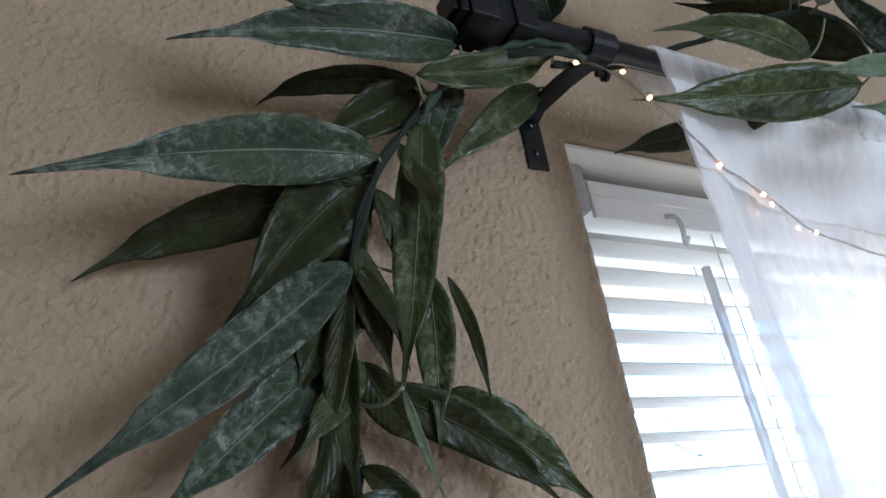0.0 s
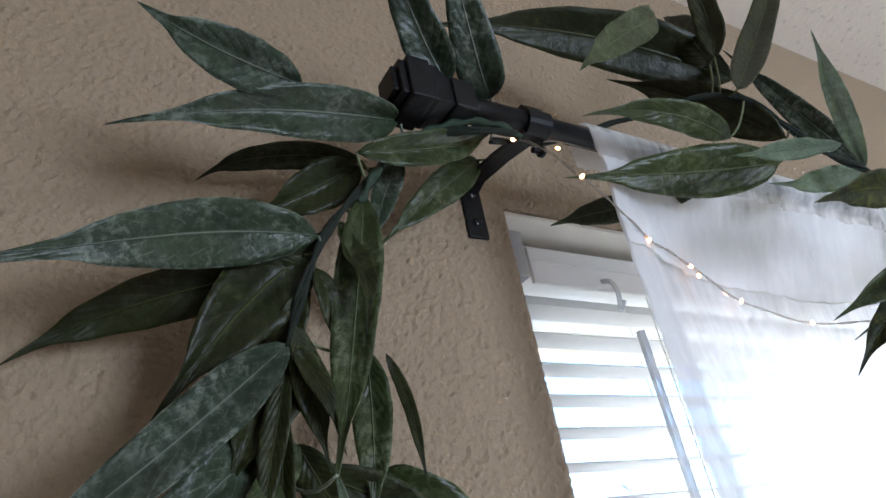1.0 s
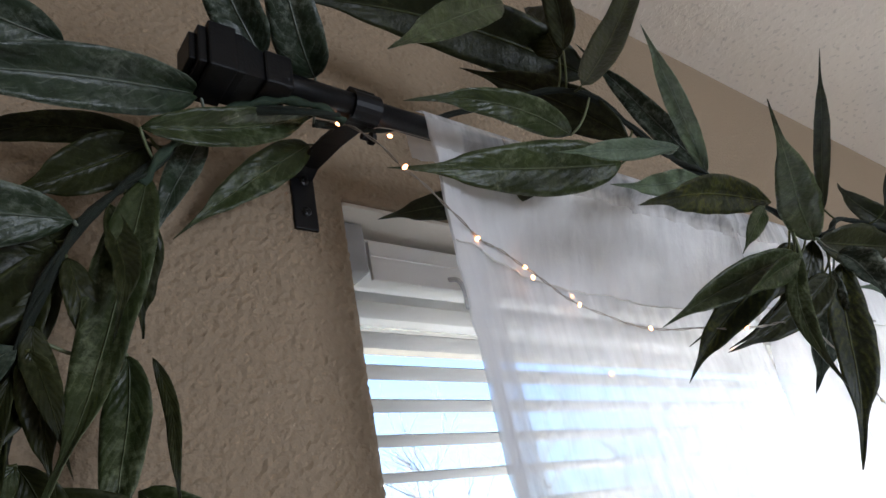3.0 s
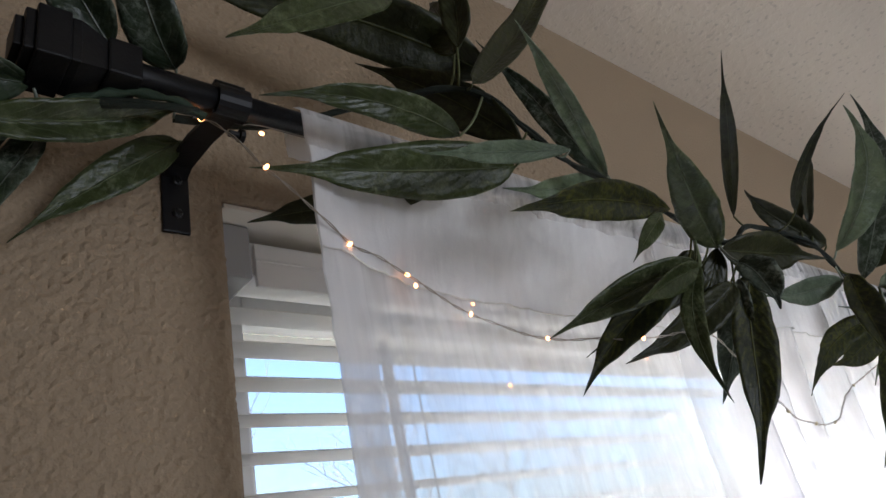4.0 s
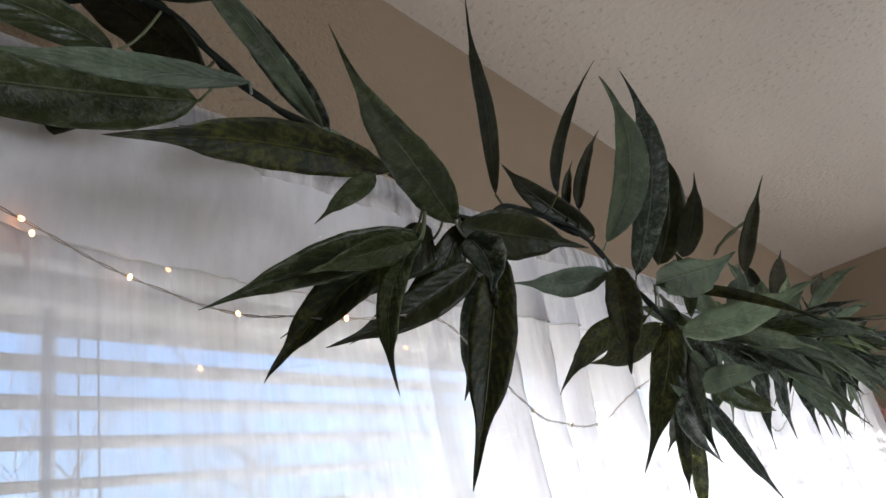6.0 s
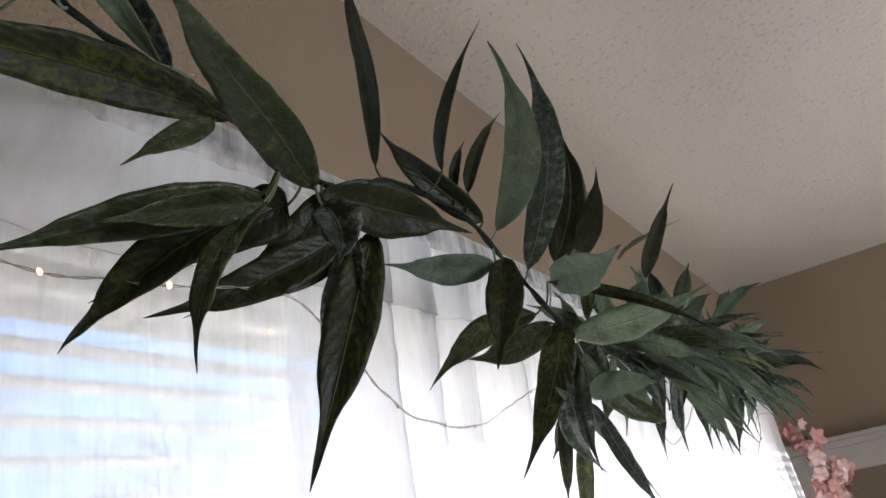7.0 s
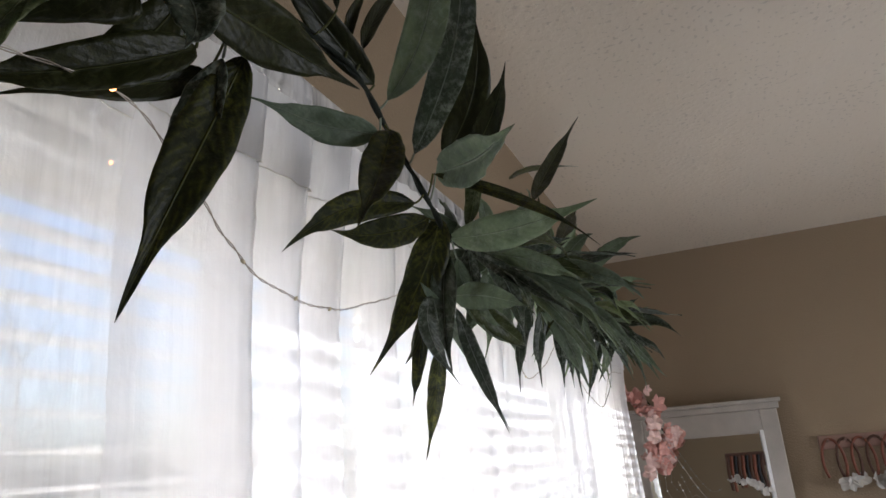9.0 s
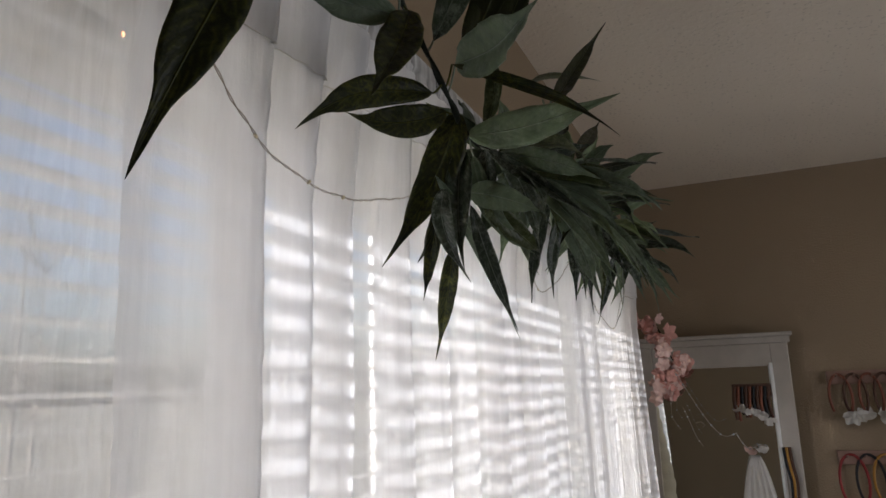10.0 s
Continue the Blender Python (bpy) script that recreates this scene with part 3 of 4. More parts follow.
def leaf(base, mid, tip, width, facing, shade):
    """One leaf along a bent midrib from base to tip, folded a little along it, with a petiole to the nearest stem."""
    b, m, t, n0 = Vector(base), Vector(mid), Vector(tip), Vector(facing)
    rnd = random.Random(int(abs(base[0]) * 91000 + abs(tip[2]) * 57000 + width * 9000))
    c = 2 * m - (b + t) / 2
    nu, nv, fold = 26, 8, rnd.uniform(0.34, 0.92)
    ripple, phase = rnd.uniform(0.01, 0.035), rnd.uniform(0, 6)
    rise, fall, sway = rnd.uniform(0.60, 0.78), rnd.uniform(1.12, 1.38), rnd.uniform(-0.005, 0.005)
    top_u = rise / (rise + fall)
    top_w = top_u ** rise * (1 - top_u) ** fall
    twist, ragged, hook = rnd.uniform(-0.45, 0.45), rnd.uniform(0, 50), rnd.uniform(-0.35, 0.25)
    bm = bmesh.new()
    uv_layer = bm.loops.layers.uv.new("UVMap")
    top, low, coords = [], [], {}
    for i in range(nu + 1):
        u = i / nu
        p = b * (1 - u) ** 2 + c * 2 * u * (1 - u) + t * u * u
        d = ((c - b) * (1 - u) + (t - c) * u).normalized()
        side = d.cross(n0).normalized()
        nor = side.cross(d).normalized()
        a = twist * (u - 0.4)
        side, nor = side * math.cos(a) + nor * math.sin(a), nor * math.cos(a) - side * math.sin(a)
        # rounded base, long drawn-out point
        w = u ** rise * (1 - u) ** fall / top_w * (1 if u < 0.72 else 1 - 0.45 * math.sin((u - 0.72) / 0.28 * math.pi)) + 0.012
        w *= width * (0.50 + 0.035 * noise.noise(Vector((u * 9, ragged, 0))))
        p = p + nor * (sway * math.sin(2 * math.pi * u) + hook * width * max(0.0, (u - 0.6) / 0.4) ** 2)
        row_t, row_l = [], []
        for j in range(nv + 1):
            s = 2 * j / nv - 1
            lift = fold * w * abs(s) ** 1.15 - 0.26 * w * s * s + ripple * width * 1.5 * math.sin(u * 21 + phase + (2 if s > 0 else 0) + 2 * noise.noise(Vector((u * 4, ragged, s)))) * abs(s) ** 2
            q = p + side * (w * s)
            q = q + nor * (lift + 0.0011 * noise.noise(q * 95) + 0.0006 * noise.noise(q * 210))
            row_t.append(bm.verts.new(q + nor * 0.0003))
            row_l.append(bm.verts.new(q - nor * 0.0003))
            coords[row_t[-1]] = coords[row_l[-1]] = (u, j / nv)
        top.append(row_t)
        low.append(row_l)
    for i in range(nu):
        for j in range(nv):
            bm.faces.new((top[i][j], top[i + 1][j], top[i + 1][j + 1], top[i][j + 1]))
            bm.faces.new((low[i][j], low[i][j + 1], low[i + 1][j + 1], low[i + 1][j]))
        for j in (0, nv):
            bm.faces.new((top[i][j], low[i][j], low[i + 1][j], top[i + 1][j]))
    for i in (0, nu):
        for j in range(nv):
            bm.faces.new((top[i][j], top[i][j + 1], low[i][j + 1], low[i][j]))
    node = min(NODES, key=lambda q: (q - b).length)
    reach = (node - b).length
    if 0.003 < reach < 0.05:
        ways = [node + (b - node) * (k / 5) + Vector((0, 0, -0.12 * reach * math.sin(math.pi * k / 5))) for k in range(6)]
        tube(bm, ways, 0.0009, 5)
    for f in bm.faces:
        for lp in f.loops:
            lp[uv_layer].uv = coords.get(lp.vert, (0.02, 0.5))
    return part("leaf", bm, LEAVES[shade], garland, smooth=True)


# sprig that hangs down beside the window
leaf((-0.132, -0.075, 2.028), (-0.214, -0.084, 2.006), (-0.290, -0.098, 1.967), 0.030, (0.332, -0.739, -0.586), "d")
leaf((-0.189, -0.067, 1.941), (-0.260, -0.081, 1.923), (-0.340, -0.100, 1.886), 0.032, (0.351, -0.803, -0.481), "d")
leaf((-0.195, -0.055, 1.929), (-0.269, -0.032, 1.912), (-0.322, -0.022, 1.883), 0.027, (-0.056, -0.878, -0.475), "k")
leaf((-0.154, -0.060, 2.003), (-0.205, -0.037, 2.012), (-0.240, -0.014, 2.004), 0.017, (-0.369, -0.675, -0.639), "k")
leaf((-0.202, -0.094, 2.019), (-0.248, -0.108, 2.014), (-0.291, -0.130, 2.008), 0.027, (0.321, -0.561, -0.763), "d")
leaf((-0.099, -0.088, 2.057), (-0.127, -0.106, 2.082), (-0.176, -0.150, 2.125), 0.029, (-0.322, -0.502, -0.803), "d")
leaf((-0.063, -0.084, 2.059), (-0.093, -0.114, 2.084), (-0.140, -0.170, 2.126), 0.031, (-0.314, -0.381, -0.869), "d")
leaf((-0.154, -0.056, 1.982), (-0.172, -0.062, 1.892), (-0.199, -0.085, 1.812), 0.025, (-0.318, -0.917, 0.241), "g")
leaf((-0.205, -0.056, 1.884), (-0.264, -0.074, 1.828), (-0.322, -0.110, 1.774), 0.026, (0.335, -0.937, 0.104), "d")
leaf((-0.205, -0.034, 1.850), (-0.250, -0.049, 1.809), (-0.291, -0.075, 1.771), 0.028, (0.277, -0.942, 0.188), "d")
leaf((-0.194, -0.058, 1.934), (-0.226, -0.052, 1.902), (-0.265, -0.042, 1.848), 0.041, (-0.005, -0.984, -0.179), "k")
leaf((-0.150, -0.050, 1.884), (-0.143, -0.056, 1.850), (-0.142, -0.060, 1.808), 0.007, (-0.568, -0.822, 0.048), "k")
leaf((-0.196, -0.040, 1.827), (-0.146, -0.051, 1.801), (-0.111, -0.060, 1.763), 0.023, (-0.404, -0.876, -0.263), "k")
leaf((-0.152, -0.035, 1.828), (-0.114, -0.038, 1.798), (-0.082, -0.045, 1.766), 0.027, (-0.399, -0.862, -0.312), "g")
leaf((-0.162, -0.070, 2.000), (-0.097, -0.070, 2.021), (-0.050, -0.070, 2.048), 0.022, (0.208, -0.850, -0.485), "g")
leaf((-0.041, -0.030, 2.052), (-0.084, -0.025, 2.014), (-0.128, -0.022, 1.972), 0.026, (0.039, -0.989, -0.142), "g")
leaf((-0.121, -0.050, 2.023), (-0.136, -0.048, 1.988), (-0.150, -0.045, 1.946), 0.018, (-0.245, -0.969, 0.029), "d")
leaf((-0.161, -0.050, 1.885), (-0.161, -0.047, 1.844), (-0.165, -0.045, 1.796), 0.021, (-0.434, -0.900, -0.031), "g")
leaf((-0.201, -0.050, 1.837), (-0.217, -0.055, 1.816), (-0.238, -0.060, 1.791), 0.016, (0.024, -0.981, 0.194), "g")
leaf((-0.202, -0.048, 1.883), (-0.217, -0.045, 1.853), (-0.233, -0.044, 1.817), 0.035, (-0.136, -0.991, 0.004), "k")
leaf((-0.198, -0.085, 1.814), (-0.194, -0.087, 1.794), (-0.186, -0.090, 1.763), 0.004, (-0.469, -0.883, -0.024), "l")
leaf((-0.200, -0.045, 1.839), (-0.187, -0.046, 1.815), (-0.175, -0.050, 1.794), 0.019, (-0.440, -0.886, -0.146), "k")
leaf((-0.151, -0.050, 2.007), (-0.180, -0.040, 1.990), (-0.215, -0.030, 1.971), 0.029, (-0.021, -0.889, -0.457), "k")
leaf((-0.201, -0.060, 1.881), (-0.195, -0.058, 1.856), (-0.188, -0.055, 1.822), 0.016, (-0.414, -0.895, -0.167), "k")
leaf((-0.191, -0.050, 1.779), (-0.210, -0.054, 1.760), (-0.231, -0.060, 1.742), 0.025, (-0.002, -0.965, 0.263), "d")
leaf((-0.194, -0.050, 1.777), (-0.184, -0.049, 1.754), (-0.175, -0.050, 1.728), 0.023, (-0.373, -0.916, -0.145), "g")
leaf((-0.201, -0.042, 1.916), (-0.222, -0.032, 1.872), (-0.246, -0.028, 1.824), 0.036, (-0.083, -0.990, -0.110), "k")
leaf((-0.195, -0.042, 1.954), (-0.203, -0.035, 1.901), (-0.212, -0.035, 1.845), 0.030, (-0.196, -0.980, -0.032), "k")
# sprigs behind and over the rod
leaf((0.170, -0.125, 2.113), (0.050, -0.091, 2.155), (-0.079, -0.050, 2.159), 0.048, (-0.311, -0.564, -0.765), "k")
leaf((0.059, -0.147, 2.120), (-0.011, -0.159, 2.061), (-0.076, -0.175, 1.998), 0.023, (0.300, -0.947, -0.117), "g")
leaf((0.139, -0.155, 2.019), (0.113, -0.118, 2.079), (0.077, -0.075, 2.130), 0.032, (-0.911, -0.250, -0.329), "k")
leaf((0.112, -0.142, 2.095), (0.128, -0.127, 2.150), (0.142, -0.106, 2.203), 0.032, (-0.917, -0.225, 0.329), "k")
leaf((0.107, -0.150, 2.093), (0.105, -0.161, 2.142), (0.067, -0.180, 2.220), 0.021, (-0.821, -0.440, -0.363), "k")
leaf((0.105, -0.155, 2.055), (0.206, -0.154, 2.171), (0.289, -0.190, 2.313), 0.026, (-0.468, -0.856, 0.218), "k")
leaf((0.223, -0.160, 2.009), (0.189, -0.149, 2.066), (0.145, -0.140, 2.126), 0.021, (-0.808, -0.341, -0.480), "d")
leaf((0.213, -0.164, 2.002), (0.132, -0.200, 2.018), (0.053, -0.234, 2.019), 0.015, (-0.118, 0.029, -0.993), "l")
leaf((0.097, -0.139, 2.021), (0.028, -0.145, 2.020), (-0.043, -0.140, 2.003), 0.021, (0.099, -0.687, -0.720), "g")
leaf((0.143, -0.141, 2.008), (0.058, -0.117, 1.998), (-0.030, -0.105, 1.986), 0.038, (-0.102, -0.827, -0.553), "g")
leaf((0.147, -0.182, 1.995), (0.085, -0.175, 1.980), (0.024, -0.174, 1.962), 0.014, (0.080, -0.864, -0.497), "l")
leaf((0.101, -0.100, 2.002), (0.037, -0.068, 1.996), (-0.012, -0.056, 1.983), 0.021, (-0.251, -0.847, -0.468), "k")
leaf((0.245, -0.150, 2.017), (0.191, -0.137, 2.004), (0.135, -0.130, 1.996), 0.020, (-0.070, -0.879, -0.472), "l")
leaf((0.242, -0.185, 1.969), (0.153, -0.183, 1.958), (0.069, -0.185, 1.930), 0.026, (0.118, -0.844, -0.523), "y")
leaf((0.303, -0.180, 1.950), (0.226, -0.210, 1.965), (0.144, -0.245, 1.978), 0.030, (-0.124, -0.121, -0.985), "g")
leaf((0.380, -0.173, 1.998), (0.320, -0.219, 2.038), (0.259, -0.257, 2.060), 0.013, (-0.469, 0.024, -0.883), "k")
leaf((0.403, -0.213, 1.985), (0.363, -0.248, 2.004), (0.327, -0.299, 2.016), 0.009, (-0.555, 0.201, -0.807), "k")
leaf((0.485, -0.205, 1.964), (0.428, -0.266, 1.991), (0.349, -0.291, 2.012), 0.027, (-0.349, 0.029, -0.937), "l")
leaf((0.539, -0.200, 1.945), (0.482, -0.265, 2.007), (0.404, -0.290, 2.049), 0.028, (-0.570, -0.089, -0.817), "d")
leaf((0.605, -0.200, 1.967), (0.596, -0.237, 2.023), (0.569, -0.250, 2.081), 0.033, (-0.866, -0.295, -0.403), "k")
leaf((0.620, -0.220, 1.970), (0.603, -0.249, 1.997), (0.579, -0.272, 2.028), 0.022, (-0.770, -0.090, -0.631), "k")
leaf((0.755, -0.240, 1.969), (0.822, -0.249, 2.031), (0.882, -0.278, 2.112), 0.019, (-0.666, -0.610, 0.429), "k")
leaf((0.582, -0.200, 1.944), (0.518, -0.260, 1.919), (0.446, -0.312, 1.901), 0.035, (-0.529, 0.776, -0.343), "l")
leaf((0.640, -0.186, 1.905), (0.616, -0.255, 1.894), (0.583, -0.323, 1.893), 0.031, (-0.883, 0.390, -0.260), "p")
leaf((0.575, -0.200, 1.941), (0.561, -0.275, 1.896), (0.535, -0.332, 1.843), 0.010, (-0.967, 0.245, 0.062), "y")
# leaves below the stem, in front of the curtain
leaf((0.269, -0.175, 1.936), (0.207, -0.147, 1.915), (0.143, -0.126, 1.888), 0.025, (-0.300, -0.938, -0.172), "g")
leaf((0.267, -0.165, 1.932), (0.230, -0.129, 1.903), (0.195, -0.103, 1.864), 0.027, (-0.603, -0.793, -0.085), "y")
leaf((0.264, -0.180, 1.929), (0.227, -0.178, 1.884), (0.201, -0.195, 1.826), 0.015, (-0.680, -0.539, 0.497), "g")
leaf((0.356, -0.165, 1.939), (0.369, -0.134, 1.897), (0.376, -0.101, 1.855), 0.027, (-0.857, -0.288, -0.427), "d")
leaf((0.329, -0.170, 1.928), (0.286, -0.145, 1.900), (0.232, -0.120, 1.879), 0.026, (-0.411, -0.905, -0.110), "k")
leaf((0.361, -0.150, 1.937), (0.320, -0.127, 1.914), (0.270, -0.100, 1.892), 0.021, (-0.430, -0.894, -0.125), "k")
leaf((0.369, -0.170, 1.946), (0.348, -0.154, 1.876), (0.317, -0.139, 1.788), 0.034, (-0.644, -0.763, 0.062), "y")
leaf((0.465, -0.205, 1.966), (0.405, -0.194, 1.992), (0.353, -0.198, 2.007), 0.021, (-0.320, -0.545, -0.775), "k")
leaf((0.308, -0.180, 1.949), (0.372, -0.189, 1.952), (0.437, -0.205, 1.950), 0.035, (-0.148, -0.788, -0.598), "k")
leaf((0.480, -0.200, 1.936), (0.428, -0.179, 1.927), (0.376, -0.170, 1.924), 0.023, (-0.207, -0.884, -0.419), "l")
leaf((0.291, -0.195, 1.929), (0.288, -0.207, 1.907), (0.276, -0.212, 1.880), 0.026, (-0.709, -0.563, 0.424), "d")
leaf((0.488, -0.205, 1.941), (0.440, -0.216, 1.883), (0.387, -0.229, 1.832), 0.027, (-0.536, -0.573, 0.620), "y")
leaf((0.557, -0.190, 1.911), (0.491, -0.164, 1.890), (0.434, -0.150, 1.847), 0.024, (-0.327, -0.944, 0.039), "y")
leaf((0.596, -0.185, 1.911), (0.538, -0.167, 1.884), (0.475, -0.155, 1.871), 0.026, (-0.230, -0.973, -0.032), "y")
leaf((0.608, -0.190, 1.915), (0.609, -0.165, 1.857), (0.596, -0.122, 1.785), 0.032, (-0.894, -0.426, -0.140), "y")
leaf((0.625, -0.170, 1.843), (0.652, -0.148, 1.825), (0.674, -0.116, 1.800), 0.017, (-0.695, 0.059, -0.717), "k")
leaf((0.617, -0.190, 1.885), (0.614, -0.185, 1.833), (0.610, -0.190, 1.778), 0.022, (-0.923, -0.380, 0.058), "d")
leaf((0.709, -0.140, 1.823), (0.747, -0.116, 1.778), (0.780, -0.087, 1.716), 0.018, (-0.763, -0.210, -0.611), "y")
leaf((0.631, -0.190, 1.838), (0.661, -0.196, 1.787), (0.687, -0.209, 1.733), 0.015, (-0.843, -0.381, -0.380), "d")
leaf((0.622, -0.190, 1.847), (0.707, -0.198, 1.861), (0.796, -0.215, 1.863), 0.026, (-0.106, -0.941, -0.321), "l")
leaf((0.693, -0.180, 1.856), (0.745, -0.195, 1.837), (0.793, -0.208, 1.819), 0.021, (-0.415, -0.675, -0.610), "g")
leaf((0.316, -0.175, 1.956), (0.301, -0.148, 1.914), (0.263, -0.120, 1.890), 0.027, (-0.505, -0.818, -0.276), "k")
leaf((0.290, -0.170, 1.940), (0.270, -0.152, 1.928), (0.213, -0.100, 1.890), 0.032, (-0.453, -0.791, -0.410), "k")
leaf((0.261, -0.180, 1.928), (0.218, -0.175, 1.912), (0.169, -0.170, 1.892), 0.018, (0.042, -0.929, -0.367), "g")
# leaves of the crowded stretch
leaf((0.228, -0.185, 1.962), (0.204, -0.182, 1.942), (0.180, -0.180, 1.921), 0.013, (-0.168, -0.983, 0.076), "g")
leaf((0.726, -0.190, 1.913), (0.789, -0.196, 1.880), (0.848, -0.190, 1.833), 0.021, (-0.506, -0.386, -0.772), "d")
leaf((0.716, -0.185, 1.911), (0.786, -0.180, 1.897), (0.858, -0.180, 1.875), 0.018, (-0.190, -0.535, -0.823), "l")
leaf((0.800, -0.200, 1.927), (0.849, -0.209, 1.906), (0.898, -0.200, 1.851), 0.025, (-0.582, -0.314, -0.750), "g")
leaf((0.948, -0.210, 1.949), (0.910, -0.216, 1.894), (0.866, -0.210, 1.846), 0.024, (-0.739, -0.327, 0.589), "y")
leaf((1.088, -0.200, 1.958), (1.369, -0.186, 1.957), (1.655, -0.200, 1.923), 0.051, (-0.049, -0.607, -0.793), "d")
leaf((1.066, -0.200, 1.917), (1.067, -0.199, 1.869), (1.065, -0.200, 1.828), 0.021, (-0.978, -0.207, 0.011), "k")
leaf((0.643, -0.190, 1.886), (0.720, -0.183, 1.846), (0.799, -0.200, 1.821), 0.019, (-0.341, -0.595, -0.728), "l")
leaf((1.517, -0.200, 1.963), (1.565, -0.210, 1.928), (1.610, -0.195, 1.882), 0.040, (-0.646, -0.142, -0.750), "d")
leaf((0.953, -0.220, 1.972), (1.027, -0.224, 2.024), (1.100, -0.230, 2.076), 0.022, (-0.492, -0.592, 0.638), "k")
leaf((0.881, -0.220, 1.982), (0.866, -0.221, 1.993), (0.850, -0.225, 2.008), 0.016, (-0.614, -0.184, -0.768), "k")
leaf((1.248, -0.220, 2.022), (1.338, -0.227, 2.059), (1.427, -0.230, 2.099), 0.026, (-0.291, -0.764, 0.576), "k")
leaf((0.673, -0.190, 1.902), (0.682, -0.189, 1.875), (0.689, -0.185, 1.846), 0.017, (-0.902, -0.323, -0.287), "d")
leaf((0.761, -0.190, 1.916), (0.836, -0.186, 1.901), (0.914, -0.190, 1.874), 0.022, (-0.224, -0.530, -0.818), "g")

# thin leaves that stand up from and hang below the thick stretch
leaf((0.451, -0.205, 1.987), (0.463, -0.215, 2.025), (0.508, -0.225, 2.078), 0.011, (-0.8, -0.5, -0.3), "k")
leaf((0.439, -0.2, 1.986), (0.43, -0.21, 2.001), (0.445, -0.215, 2.027), 0.008, (-0.8, -0.5, -0.3), "k")
leaf((0.778, -0.21, 2.008), (0.921, -0.215, 2.076), (1.208, -0.22, 2.186), 0.008, (-0.5, -0.6, -0.6), "g")
leaf((0.58, -0.18, 1.852), (0.75, -0.16, 1.809), (0.92, -0.14, 1.741), 0.013, (-0.6, -0.5, -0.5), "l")
leaf((0.576, -0.19, 1.838), (0.595, -0.18, 1.81), (0.678, -0.17, 1.778), 0.016, (-0.8, -0.4, -0.4), "d")
leaf((0.616, -0.17, 1.851), (0.612, -0.16, 1.795), (0.614, -0.15, 1.757), 0.013, (-0.9, -0.4, 0), "y")
leaf((0.799, -0.18, 1.938), (0.864, -0.17, 1.896), (0.901, -0.16, 1.865), 0.018, (-0.6, -0.5, -0.5), "l")
leaf((0.887, -0.19, 1.929), (1.158, -0.18, 1.913), (1.163, -0.17, 1.831), 0.016, (-0.6, -0.5, -0.5), "k")
leaf((0.831, -0.16, 1.897), (0.928, -0.15, 1.861), (1.032, -0.14, 1.836), 0.015, (-0.4, -0.7, -0.6), "l")


# small leaves that crowd the hanging stem, coloured dark for the shade among them
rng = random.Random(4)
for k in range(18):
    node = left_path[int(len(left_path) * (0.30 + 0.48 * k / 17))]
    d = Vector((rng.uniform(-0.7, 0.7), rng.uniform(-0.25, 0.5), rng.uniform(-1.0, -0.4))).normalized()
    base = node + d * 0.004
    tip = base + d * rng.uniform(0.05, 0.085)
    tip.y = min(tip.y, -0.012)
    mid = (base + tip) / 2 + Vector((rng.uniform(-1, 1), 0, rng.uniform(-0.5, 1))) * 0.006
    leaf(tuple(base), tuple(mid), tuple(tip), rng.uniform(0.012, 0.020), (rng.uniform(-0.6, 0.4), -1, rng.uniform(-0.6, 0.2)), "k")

# the thick far end of the garland
rng = random.Random(11)
for k in range(110):
    s = 0.68 + 1.16 * (k / 149) + rng.uniform(-0.03, 0.03)
    node = min(main_path, key=lambda q: abs(q.x - s))
    turn, up = rng.uniform(0, 2 * math.pi), rng.random() < 0.24
    rise = rng.uniform(0.3, 1.0) if up else rng.uniform(-1.1, 0.05)
    d = Vector((rng.uniform(-0.55, 0.65), 0.65 * math.cos(turn) - 0.25, rise)).normalized()
    size = rng.uniform(0.07, 0.120) if up else rng.uniform(0.075, 0.135)
    base = node + d * rng.uniform(0.004, 0.025)
    tip = base + d * size + Vector((0, 0, -0.03 * rng.random()))
    if tip.y > -0.115:
        tip.y = -0.115 - 0.03 * rng.random()
    mid = (base + tip) / 2 + Vector((rng.uniform(-1, 1), rng.uniform(-1, 0.6), rng.uniform(0, 1.6))) * 0.010
    face = Vector((-0.7, -0.6, rng.uniform(-0.6, 0.6))) + Vector((rng.uniform(-0.8, 0.8), rng.uniform(-0.6, 0.6), rng.uniform(-0.6, 0.6)))
    # mostly pale greens, so the colour carries the room light on this end
    leaf(tuple(base), tuple(mid), tuple(tip), rng.uniform(0.013, 0.026), tuple(face), rng.choice("gdlplldl"))


